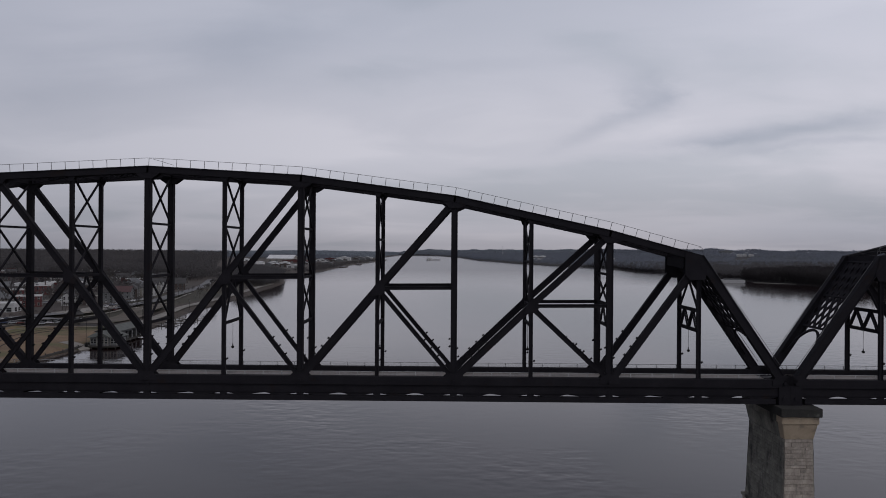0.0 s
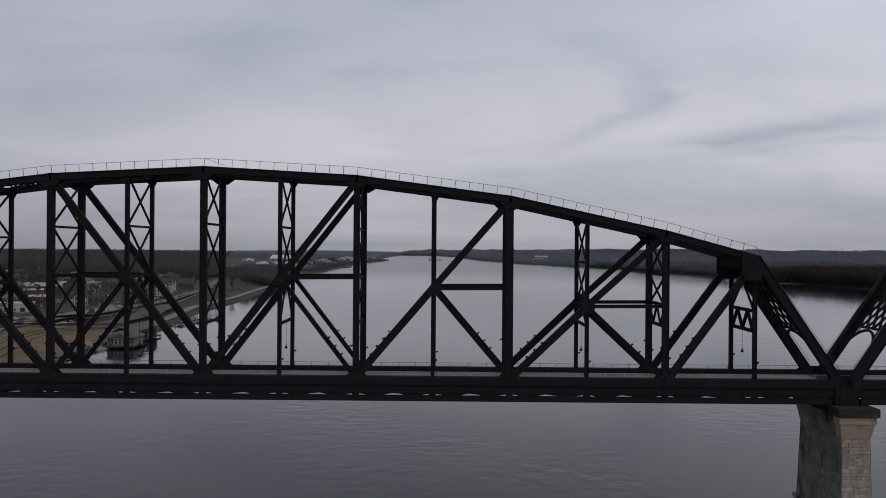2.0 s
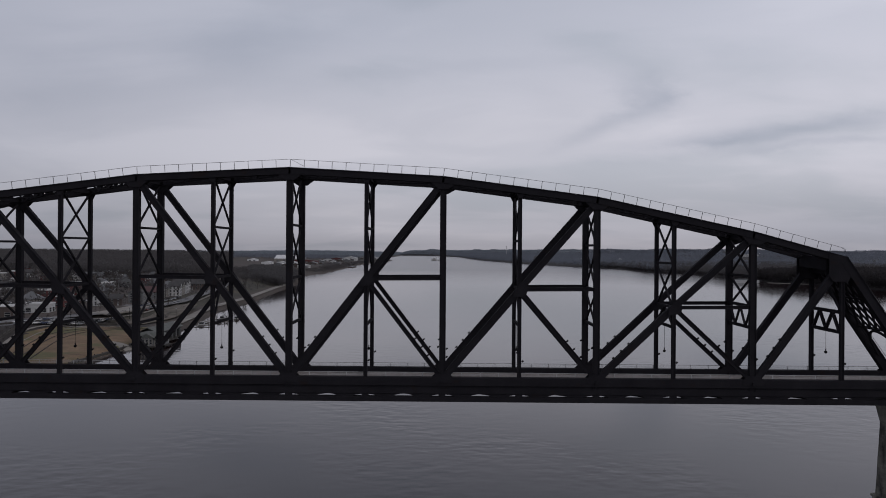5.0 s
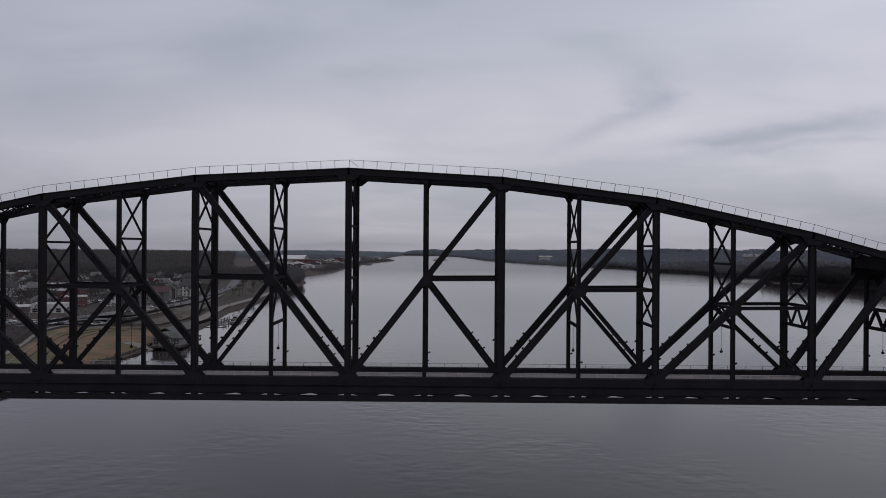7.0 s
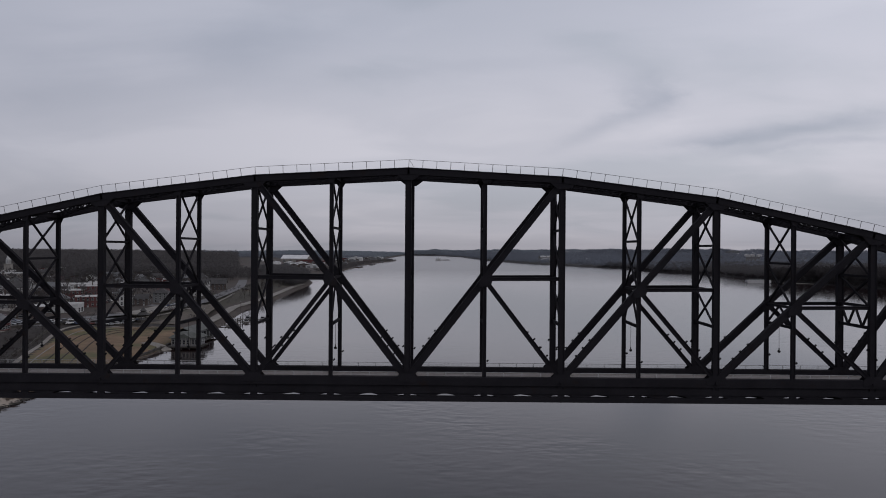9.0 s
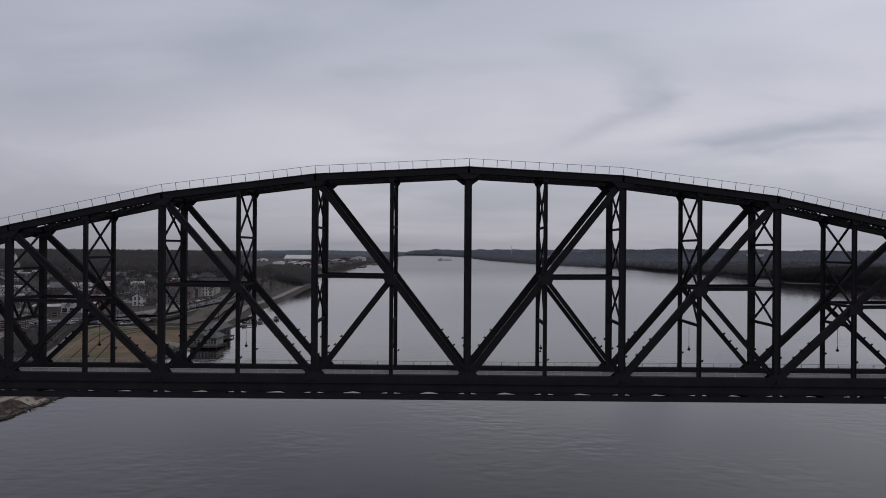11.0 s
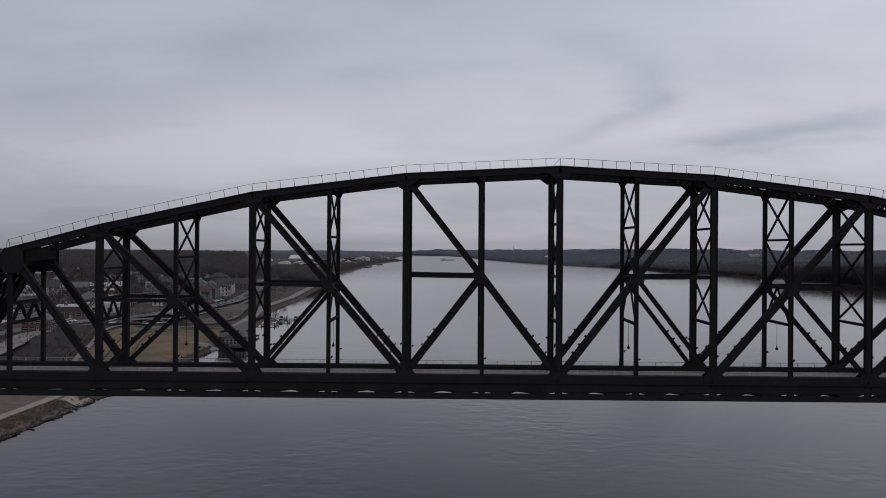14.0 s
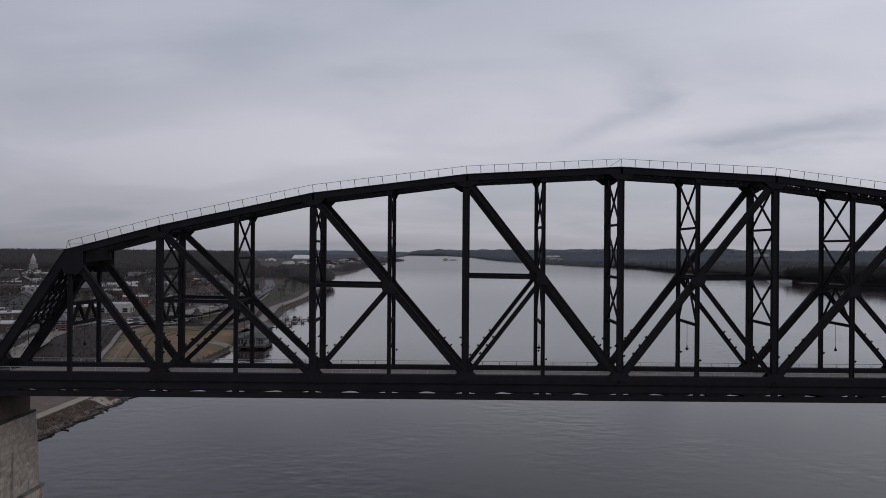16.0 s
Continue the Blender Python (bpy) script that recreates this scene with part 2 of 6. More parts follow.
def prism(bm, pts, axis, a, b, mi=0):
    """A polygon of 2D points, drawn out from a to b along the axis (x: points are y, z; y: x, z; z: x, y)."""
    def at(p, s):
        return {"x": (s, p[0], p[1]), "y": (p[0], s, p[1]), "z": (p[0], p[1], s)}[axis]
    lo, hi = [bm.verts.new(at(p, a)) for p in pts], [bm.verts.new(at(p, b)) for p in pts]
    n = len(pts)
    made = [bm.faces.new(lo), bm.faces.new(hi[::-1])]
    for i in range(n):
        made.append(bm.faces.new((lo[i], hi[i], hi[(i + 1) % n], lo[(i + 1) % n])))
    for f in made:
        f.material_index = mi
    bmesh.ops.recalc_face_normals(bm, faces=made)


def sweep(bm, a, b, section, side=(0, 1, 0)):
    """A closed section of (s, u) points swept from a to b; s runs along side, u across it."""
    a, b = Vector(a), Vector(b)
    d = (b - a).normalized()
    s = Vector(side)
    s = (s - d * s.dot(d)).normalized()
    u = d.cross(s)
    lo = [bm.verts.new(a + s * p + u * q) for p, q in section]
    hi = [bm.verts.new(b + s * p + u * q) for p, q in section]
    n = len(section)
    made = [bm.faces.new(lo), bm.faces.new(hi[::-1])]
    for i in range(n):
        made.append(bm.faces.new((lo[i], hi[i], hi[(i + 1) % n], lo[(i + 1) % n])))
    bmesh.ops.recalc_face_normals(bm, faces=made)


def rect(w, h):
    return [(-w / 2, -h / 2), (w / 2, -h / 2), (w / 2, h / 2), (-w / 2, h / 2)]


def channels(w, h, t=0.09, r=0.12):
    """The outline of a built-up member: a box with sunken sides between flange edges."""
    a, b = w / 2, h / 2
    return [(-a, -b), (a, -b), (a, -b + t), (a - r, -b + t), (a - r, b - t), (a, b - t), (a, b), (-a, b), (-a, b - t), (-a + r, b - t), (-a + r, -b + t), (-a, -b + t)]


def tube(bm, a, b, r, n=6):
    sweep(bm, a, b, [(r * math.cos(2 * math.pi * i / n), r * math.sin(2 * math.pi * i / n)) for i in range(n)], (0.01, 1, 0.013))


def empty(name, x=0, y=0, z=0, rz=0.0):
    ob = new(name)
    ob.matrix_world = pose(x, y, z, 0, 0, rz)
    return ob

# ---- the bridge ----
W = 7.83                     # from truss to truss
PX = [-82.6, -71.6] + [-59.88 + 9.98 * i for i in range(13)] + [71.6, 82.6]
TOPS = {1: 41.7, 2: 44.8, 4: 49.15, 6: 51.7, 8: 52.75, 10: 51.7, 12: 49.15, 14: 44.8, 15: 41.7}
PX[14] += 0.2
LOW = 25.18                   # working line of the lower chord
DECK = 25.0
for i in range(3, 14, 2):
    TOPS[i] = (TOPS[i - 1] + TOPS[i + 1]) / 2
MID = {i: TOPS[i] - 0.45 for i in TOPS}


def held(ob, parent):
    ob.parent = parent
    ob.matrix_parent_inverse = parent.matrix_basis.inverted()
    return ob


def steel(name, parent, fill, mat=None, label=""):
    bm = bmesh.new()
    fill(bm)
    return held(link_mesh(name, bm, mat or STEEL, None, label), parent)


def member(name, parent, a, b, w, h, side=(0, 1, 0), plain=False):
    return steel(name, parent, lambda bm: sweep(bm, a, b, rect(w, h) if plain else channels(w, h, min(0.09, h * 0.2), min(0.12, w * 0.25)), side))


def lattice(bm, a, b, across, bars, thick=0.07):
    """Zigzag lacing between two lines: from a to b, and the same moved by across."""
    a, b, c = Vector(a), Vector(b), Vector(across)
    for i in range(bars):
        p, q = a.lerp(b, i / bars), a.lerp(b, (i + 1) / bars)
        if i % 2:
            sweep(bm, p + c, q, rect(thick, thick * 1.4))
        else:
            sweep(bm, p, q + c, rect(thick, thick * 1.4))


def kpoint(i):
    """The middle joint on the main diagonal at an odd panel point."""
    outer = i - 1 if i < 8 else i + 1
    return (MID[outer] + LOW) / 2 + 0.1


def floodlight(bm, p, d):
    """A small spotlight on a bracket, pointing along d."""
    p, d = Vector(p), Vector(d).normalized()
    tube(bm, p, p + d * 0.18, 0.04, 5)
    sweep(bm, p + d * 0.17 - Vector((0.09, 0, 0.07)), p + d * 0.17 + Vector((0.12, 0, 0.12)), rect(0.19, 0.19))


POST_BM = bmesh.new()
tube(POST_BM, (0, 0, -0.05), (0, 0, 1.05), 0.035, 5)
POST = bpy.data.meshes.new("rail_post")
POST_BM.to_mesh(POST)
POST_BM.free()
POST.materials.append(RAILSTEEL)

PEND_BM = bmesh.new()
bmesh.ops.create_icosphere(PEND_BM, subdivisions=2, radius=0.21)
for v in PEND_BM.verts:
    v.co.z = v.co.z * 1.1 if v.co.z < 0 else v.co.z * 0.7
tube(PEND_BM, (0, 0, 0.1), (0, 0, 0.42), 0.07, 6)
PENDANT = bpy.data.meshes.new("lamp_shade")
PEND_BM.to_mesh(PENDANT)
PEND_BM.free()
PENDANT.materials.append(LAMP)


def gusset(bm, pts, y, half=0.46):
    for s in (-1, 1):
        prism(bm, pts, "y", y + s * half, y + s * (half + 0.05))


def build_truss(root, y):
    """One truss plane of the span, member by member."""
    bars = {}
    for i, j in ((1, 2), (2, 4), (4, 6), (6, 8), (8, 10), (10, 12), (12, 14), (14, 15)):
        a, b = Vector((PX[i], y, MID[i])), Vector((PX[j], y, MID[j]))
        d = (b - a).normalized() * 0.12
        bars["top", i] = member("top_chord", root, a - d, b + d, 0.95, 0.9)
    for i, j in ((0, 2), (2, 4), (4, 6), (6, 8), (8, 10), (10, 12), (12, 14), (14, 16)):
        member("lower_chord", root, (PX[i], y, 25.1), (PX[j], y, 25.1), 0.9, 1.06, plain=True)
    for i, j in ((0, 1), (16, 15)):
        member("end_post", root, (PX[i], y, LOW - 0.1), (PX[j], y, MID[j] + 0.1), 1.0, 1.12)
    for i in range(1, 16):
        main = i % 2 == 0
        bars["post", i] = member("vertical", root, (PX[i], y, 24.18), (PX[i], y, MID[i] - 0.1), 0.7 if main else 0.46, 0.80 if main else 0.50)
        if i not in (1, 15):
            # knee plates under the chord at each vertical
            g = (TOPS[i + 1] - TOPS[i - 1]) / (PX[i + 1] - PX[i - 1])
            w, dp = (1.8, 0.85) if main else (0.62, 0.7)
            zb = MID[i] - 0.38
            steel("gusset_plate", root, lambda bm: gusset(bm, [(PX[i] - w, zb - g * w), (PX[i] + w, zb + g * w), (PX[i] + w * 0.35, zb - dp), (PX[i] - w * 0.35, zb - dp)], y, 0.37 if main else 0.26))
    for i, s in ((1, 1), (15, -1)):
        j = i + s
        bars[i, j] = member("diagonal", root, (PX[i] + (0.15 if s > 0 else 0.1), y, MID[i] - 0.3), (PX[j] + (0.0 if s > 0 else 0.3), y, LOW + 0.2), 0.7, 0.86)
        zb = MID[i]
        steel("gusset_plate", root, lambda bm: gusset(bm, [(PX[i] - s * 0.95, zb - 1.9), (PX[i] - s * 0.3, zb + 0.35), (PX[i] + s * 1.9, zb + 0.75), (PX[i] + s * 1.9, zb - 2.2), (PX[i] + s * 1.3, zb - 2.85), (PX[i] - s * 0.6, zb - 2.85)], y, 0.42))
    for i in (3, 5, 7, 9, 11, 13):
        o, n = (i - 1, i + 1) if i < 8 else (i + 1, i - 1)
        k = (PX[i], y, kpoint(i))
        member("upper_diagonal", root, (PX[o], y, MID[o] - 0.2), k, 0.68, 0.78)
        bars[i, n] = member("lower_diagonal", root, k, (PX[n], y, LOW + 0.15), 0.7, 0.88)
        bars[i, o] = member("sub_strut", root, k, (PX[o], y, LOW + 0.15), 0.5, 0.54)
        member("mid_strut", root, k, (PX[o], y, kpoint(i) + 0.1), 0.4, 0.46)
        kz, s = k[2], (1 if n > o else -1)
        steel("gusset_plate", root, lambda bm: gusset(bm, [(PX[i] - s * 0.72, kz + 1.0), (PX[i] - s * 0.12, kz + 0.95), (PX[i] + s * 0.72, kz - 0.2), (PX[i] + s * 0.86, kz - 1.0), (PX[i] + s * 0.1, kz - 0.95), (PX[i] - s * 0.78, kz - 0.78), (PX[i] - s * 1.02, kz - 0.1)], y, 0.38))
    for i in range(0, 17, 2):
        w = 1.35 if i not in (0, 16) else 1.6
        plate = steel("gusset_plate", root, lambda bm: gusset(bm, [(PX[i] - w, 24.9), (PX[i] + w, 24.9), (PX[i] + w, 25.6), (PX[i] + 0.85, 26.1), (PX[i] - 0.85, 26.1), (PX[i] - w, 25.6)], y, 0.455))
        steel("pin", plate, lambda bm: tube(bm, (PX[i], y - 0.7, 25.13), (PX[i], y + 0.7, 25.13), 0.22, 10))
    # a girder under the chord and, below it, the bottom flange with lens-shaped gaps between
    for i in range(16):
        x0, x1 = PX[i], PX[i + 1]
        steel("fascia_girder", root, lambda bm: box(bm, x0 + 0.003, y - 0.22, 23.50, x1 - 0.003, y + 0.22, 24.64))
        steel("bottom_flange", root, lambda bm: box(bm, x0 + (1.1 if i == 0 else 0.003), y - 0.4, 22.47, x1 - (1.1 if i == 15 else 0.003), y + 0.4, 23.12))
        c = (x0 + x1) / 2

        def web(bm, x0=x0, x1=x1, c=c):
            y0, y1 = y - 0.1, y + 0.1
            box(bm, x0, y0, 23.08, x0 + 0.45, y1, 23.52)
            box(bm, x1 - 0.45, y0, 23.08, x1, y1, 23.52)
            box(bm, x0 + 1.7, y0, 23.08, c - 1.25, y1, 23.52)
            box(bm, c + 1.25, y0, 23.08, x1 - 1.7, y1, 23.52)
            arc = [(c + 1.27 * q, 23.20 + 0.24 * (1 - q * q)) for q in [-1 + 0.2 * n for n in range(11)]]
            prism(bm, [(c - 1.27, 23.54)] + arc + [(c + 1.27, 23.54)], "y", y0, y1)
            for a, b in ((x0 + 0.43, x0 + 1.72), (x1 - 0.43, x1 - 1.72)):
                curve = [(a + (b - a) * q, 23.36 - 0.24 * q ** 1.6) for q in (0, 0.25, 0.5, 0.75, 1.0)]
                prism(bm, [(a, 23.52)] + curve + [(b, 23.52)], "y", y0, y1)
        steel("flange_web", root, web)
    for i in (2, 4, 6, 8, 10, 12, 14):
        steel("drain_pipe", root, lambda bm: tube(bm, (PX[i], y, 22.40), (PX[i], y, 22.68), 0.13, 8))
    # the walkway rail along the top chord of the downstream truss: one cable on posts square to the chord
    runs = ((1, 2), (2, 4), (4, 6), (6, 8), (8, 10), (10, 12), (12, 14), (14, 15)) if y < 1 else ()
    for i, j in runs:
        a, b = Vector((PX[i], y, TOPS[i])), Vector((PX[j], y, TOPS[j]))
        tilt = -math.degrees(math.atan2(b.z - a.z, b.x - a.x))
        square = Vector((math.sin(math.radians(tilt)), 0, math.cos(math.radians(tilt))))
        steel("rail_cable", bars["top", i], lambda bm: tube(bm, a + square * 1.05, b + square * 1.05, 0.026, 5), RAILSTEEL)
        n = max(2, round((b - a).length / 1.79))
        for k in range(n):
            held(again("rail_post", POST, None, pose(*a.lerp(b, k / n), 0, tilt, 0)), bars["top", i])
        if i == 8:
            # the rail that crosses over to the other truss at the crown
            steel("rail_cable", bars["top", i], lambda bm: tube(bm, a + square * 1.05, (PX[8] + 0.3, W, TOPS[8] + 1.0), 0.026, 5), RAILSTEEL)
    for i, s in ((1, -1), (15, 1)):
        a, b = Vector((PX[i] + s * 0.6, y, TOPS[i] - 0.85)), Vector((PX[i] + s * 10.6, y, LOW + 1.4))
        steel("stair_rail", root, lambda bm: tube(bm, a + Vector((s * 0.45, 0, 0.2)), b + Vector((s * 0.45, 0, 0.2)), 0.035, 5), RAILSTEEL)
        if y < 1:
            # the closed end of the rail
            e = Vector((PX[i], y, TOPS[i]))
            steel("end_rail", root, lambda bm: [tube(bm, e + Vector((s * p, 0, q)), e + Vector((s * p2, 0, q2)), 0.026, 5) for p, q, p2, q2 in ((0.0, 1.0, 0.42, 0.82), (0.42, 0.82, 0.55, -0.1), (0.42, 0.55, -2.2, 0.62))], RAILSTEEL)
    # spotlights low on the diagonals, struts and posts
    for i in range(1, 16):
        if i % 2 == 0:
            steel("floodlight", bars["post", i], lambda bm: floodlight(bm, (PX[i] + 0.4, y, 28.2), (1, 0, 0.1)), LAMP)
            steel("floodlight", bars["post", i], lambda bm: floodlight(bm, (PX[i] - 0.4, y, 29.5), (-1, 0, 0.1)), LAMP)
        else:
            steel("floodlight", bars["post", i], lambda bm: floodlight(bm, (PX[i] + 0.26, y, 27.7), (1, 0, 0.1)), LAMP)
    for i in (3, 5, 7, 9, 11, 13):
        o = i - 1 if i < 8 else i + 1
        for j, half in ((o, 0.25), (2 * i - o, 0.42)):
            a, b = Vector((PX[j], y, LOW + 0.15)), Vector((PX[i], y, kpoint(i)))
            d = (b - a).normalized()
            up = Vector((-d.z, 0, d.x)) if d.x > 0 else Vector((d.z, 0, -d.x))
            for s in (3.6, 4.95, 6.3):
                steel("floodlight", bars[i, j], lambda bm: floodlight(bm, a + d * s + up * half, up), LAMP)
    for i, j in ((2, 1), (14, 15)):
        a, b = Vector((PX[i] + (0.3 if i > 8 else 0.0), y, LOW + 0.2)), Vector((PX[j] + (0.1 if i > 8 else 0.15), y, MID[j] - 0.3))
        d = (b - a).normalized()
        up = Vector((-d.z, 0, d.x)) if d.x > 0 else Vector((d.z, 0, -d.x))
        for s in (3.6, 4.95, 6.3):
            steel("floodlight", bars[j, i], lambda bm: floodlight(bm, a + d * s + up * 0.42, up), LAMP)


def cross(bm, x, z0, z1, w=0.22):
    sweep(bm, (x - 0.06, 0.2, z0), (x - 0.06, W - 0.2, z1), rect(w, w), (1, 0, 0))
    sweep(bm, (x + 0.06, 0.2, z1), (x + 0.06, W - 0.2, z0), rect(w, w), (1, 0, 0))


def strut(root, x, z, h=0.3):
    member("sway_strut", root, (x, 0.2, z), (x, W - 0.2, z), 0.3, h, (1, 0, 0), True)


def build_between(root):
    """Sway frames, portals, top laterals, floor and deck between the two trusses."""
    for i in range(2, 15):
        main = i % 2 == 0
        x, zt = PX[i], MID[i]
        member("top_strut", root, (x, 0.3, zt), (x, W - 0.3, zt), 0.35, 0.6, (1, 0, 0))
        if i == 8:
            zk = kpoint(7)
        elif main:
            zk = kpoint(i + 1 if i < 8 else i - 1)
        else:
            zk = kpoint(i)
        zb = 32.3
        if i in (2, 14):
            zm = (zt + zk) / 2 - 0.6
            steel("sway_brace", root, lambda bm: cross(bm, x, zm, zt - 0.4))
            strut(root, x, zm)
            steel("sway_brace", root, lambda bm: cross(bm, x, zk, zm))
            strut(root, x, zk + 0.2, 0.4)

            def vees(bm, x=x, zk=zk, zb=zb):
                for k in range(2):
                    a = 0.5 + (W - 1.0) * k / 2
                    h = (W - 1.0) / 4
                    sweep(bm, (x, a, zk), (x, a + h, zb), rect(0.24, 0.24), (1, 0, 0))
                    sweep(bm, (x, a + h, zb), (x, a + 2 * h, zk), rect(0.24, 0.24), (1, 0, 0))
            steel("portal_lattice", root, vees)
            strut(root, x, zb, 0.4)
            continue
        zm = (zt + zk) / 2 + (0.0 if main else -0.12)
        steel("sway_brace", root, lambda bm: cross(bm, x, zm, zt - 0.4))
        strut(root, x, zm)
        steel("sway_brace", root, lambda bm: cross(bm, x, zk, zm))
        strut(root, x, zk, 0.34)
        if main:
            steel("sway_brace", root, lambda bm: cross(bm, x, zb, zk))
        elif zk - zb > 1.2:
            def vee(bm, x=x, zk=zk, zb=zb):
                for s in (0.2, W - 0.2):
                    sweep(bm, (x, W / 2, zk), (x, s, zb), rect(0.22, 0.22), (1, 0, 0))
            steel("sway_brace", root, vee)
        strut(root, x, zb, 0.36)
    for i in (1, 15):
        # end portals: an inverted V over a laced strut
        x = PX[i]
        member("top_strut", root, (x, 0.3, MID[i] - 0.8), (x, W - 0.3, MID[i] - 0.8), 0.5, 2.4, (1, 0, 0), True)
        inward = 1.7 if i == 1 else -1.7
        member("top_strut", root, (x + inward, 0.3, MID[i] - 0.55), (x + inward, W - 0.3, MID[i] - 0.25), 0.4, 1.7, (1, 0, 0), True)

        def frame_top(bm, x=x):
            for s in (0.3, W - 0.3):
                sweep(bm, (x, W / 2, 38.3), (x, s, 34.5), rect(0.2, 0.3), (1, 0, 0))
            box(bm, x - 0.1, 0.3, 40.0, x + 0.1, W - 0.3, 40.3)
            for s in (0.3, W - 0.3):
                sweep(bm, (x, W / 2, 38.3), (x, s, 41.0), rect(0.2, 0.3), (1, 0, 0))
        steel("sway_brace", root, frame_top)
        strut(root, x, 34.4, 0.45)
        strut(root, x, 31.8, 0.45)

        def vees(bm, x=x):
            for k in range(2):
                a, h = 0.6 + (W - 1.2) * k / 2, (W - 1.2) / 4
                for d in (-0.12, 0.12):
                    sweep(bm, (x + d, a, 31.9), (x + d, a + h, 34.3), rect(0.12, 0.3), (1, 0, 0))
                    sweep(bm, (x + d, a + h, 34.3), (x + d, a + 2 * h, 31.9), rect(0.12, 0.3), (1, 0, 0))
        steel("portal_lattice", root, vees)
        # the portal on the sloping end posts
        j = 0 if i == 1 else 16
        a, b = Vector((PX[j], 0, LOW)), Vector((PX[i], 0, MID[i]))

        def on(f, y):
            p = a.lerp(b, f)
            return Vector((p.x, y, p.z))

        def portal(bm):
            n = (b - a).normalized().cross(Vector((0, 1, 0)))
            for f in (0.97, 0.68, 0.42):
                sweep(bm, on(f, 0.4), on(f, W - 0.4), rect(0.3, 0.25), n)
            for k in range(5):
                y0, y1 = 0.4 + (W - 0.8) * k / 5, 0.4 + (W - 0.8) * (k + 1) / 5
                for f0, f1, wide in ((0.42, 0.55, 0.32), (0.55, 0.68, 0.40), (0.68, 0.82, 0.54), (0.82, 0.97, 0.62)):
                    sweep(bm, on(f0, y0), on(f1, y1), rect(0.16, wide), n)
                    sweep(bm, on(f1, y0), on(f0, y1), rect(0.16, wide), n)
            last = None
            for k in range(13):
                q = -1 + k / 6
                p = on(0.17 + 0.23 * (1 - q * q) ** 0.5 if abs(q) < 1 else 0.17, W / 2 + q * (W / 2 - 0.5))
                if last:
                    sweep(bm, last, p, rect(0.25, 0.3), n)
                last = p
            for q in (-0.9, -0.6, 0.6, 0.9):
                sweep(bm, on(0.17 + 0.23 * (1 - q * q) ** 0.5, W / 2 + q * (W / 2 - 0.5)), on(0.42, W / 2 + q * (W / 2 - 0.4)), rect(0.1, 0.16), n)
        steel("portal_frame", root, portal)
    for i in range(1, 15):
        def lateral(bm, i=i):
            for y0, y1 in ((0.3, W - 0.3), (W - 0.3, 0.3)):
                p, q = Vector((PX[i], y0, MID[i] - 0.05)), Vector((PX[i + 1], y1, MID[i + 1] - 0.05))
                up = Vector((0, 0, 0.36))
                sweep(bm, p + up, q + up, rect(0.3, 0.08))
                sweep(bm, p - up, q - up, rect(0.3, 0.08))
                lattice(bm, p - up, q - up, up * 2, 18, 0.13)
        steel("top_lateral", root, lateral)
    for i in range(17):
        x = PX[i]
        steel("floor_beam", root, lambda bm: sweep(bm, (x, 0.25, 24.08), (x, W - 0.25, 24.08), channels(0.5, 1.2, 0.06, 0.2), (1, 0, 0)))
    for i in range(16):
        x0, x1 = PX[i] + 0.003, PX[i + 1] - 0.003
        for y in (2.0, 3.2, 4.4, 5.6):
            steel("stringer", root, lambda bm: sweep(bm, (x0, y, 24.40), (x1, y, 24.40), channels(0.3, 0.7, 0.05, 0.12)))
        steel("deck_slab", root, lambda bm: box(bm, x0 - 0.001, 0.6, 24.76, x1 + 0.001, W - 0.6, DECK), CONCRETE, "pale concrete walkway slab")
        if 0 < i < 15:
            def lower(bm, x0=x0, x1=x1):
                sweep(bm, (x0, 0.3, 22.83), (x1, W - 0.3, 22.83), rect(0.25, 0.2))
                sweep(bm, (x0, W - 0.3, 22.78), (x1, 0.3, 22.78), rect(0.25, 0.2))
            steel("lower_lateral", root, lower)
    for y in (0.72, W + 0.62):
        for i in range(16):
            x0, x1 = PX[i] + 0.1, PX[i + 1] - 0.1

            def rail(bm, x0=x0, x1=x1, y=y):
                # a grid of posts, wires and top rail, cut as one panel and given thickness
                xs, zs = [], [-0.01]
                for k in range(5):
                    c = x0 + 0.05 + (x1 - x0 - 0.1) * k / 4
                    xs += [c - 0.045, c + 0.045]
                for z in (0.1, 0.25, 0.40, 0.55, 0.70, 0.85):
                    zs += [z, z + 0.022]
                zs += [1.05, 1.12]
                grid = [[bm.verts.new((x, y - 0.02, DECK + z)) for x in xs] for z in zs]
                for r in range(len(zs) - 1):
                    for c in range(len(xs) - 1):
                        if c % 2 == 0 or r % 2 == 1:
                            bm.faces.new((grid[r][c], grid[r][c + 1], grid[r + 1][c + 1], grid[r + 1][c]))
                made = bmesh.ops.extrude_face_region(bm, geom=bm.faces[:])
                bmesh.ops.translate(bm, vec=(0, 0.04, 0), verts=[v for v in made["geom"] if isinstance(v, bmesh.types.BMVert)])
                bmesh.ops.recalc_face_normals(bm, faces=bm.faces[:])
            steel("walkway_railing", root, rail, PALERAIL, "pale galvanised walkway railing")
    for i in range(1, 16, 2):
        x = PX[i]
        top = 31.8 if i in (1, 15) else 32.3
        pendant = held(again("pendant_lamp", PENDANT, None, pose(x, W / 2, 28.75)), root)
        steel("lamp_cable", pendant, lambda bm: tube(bm, (x, W / 2, 29.1), (x, W / 2, top), 0.025, 5), LAMP)
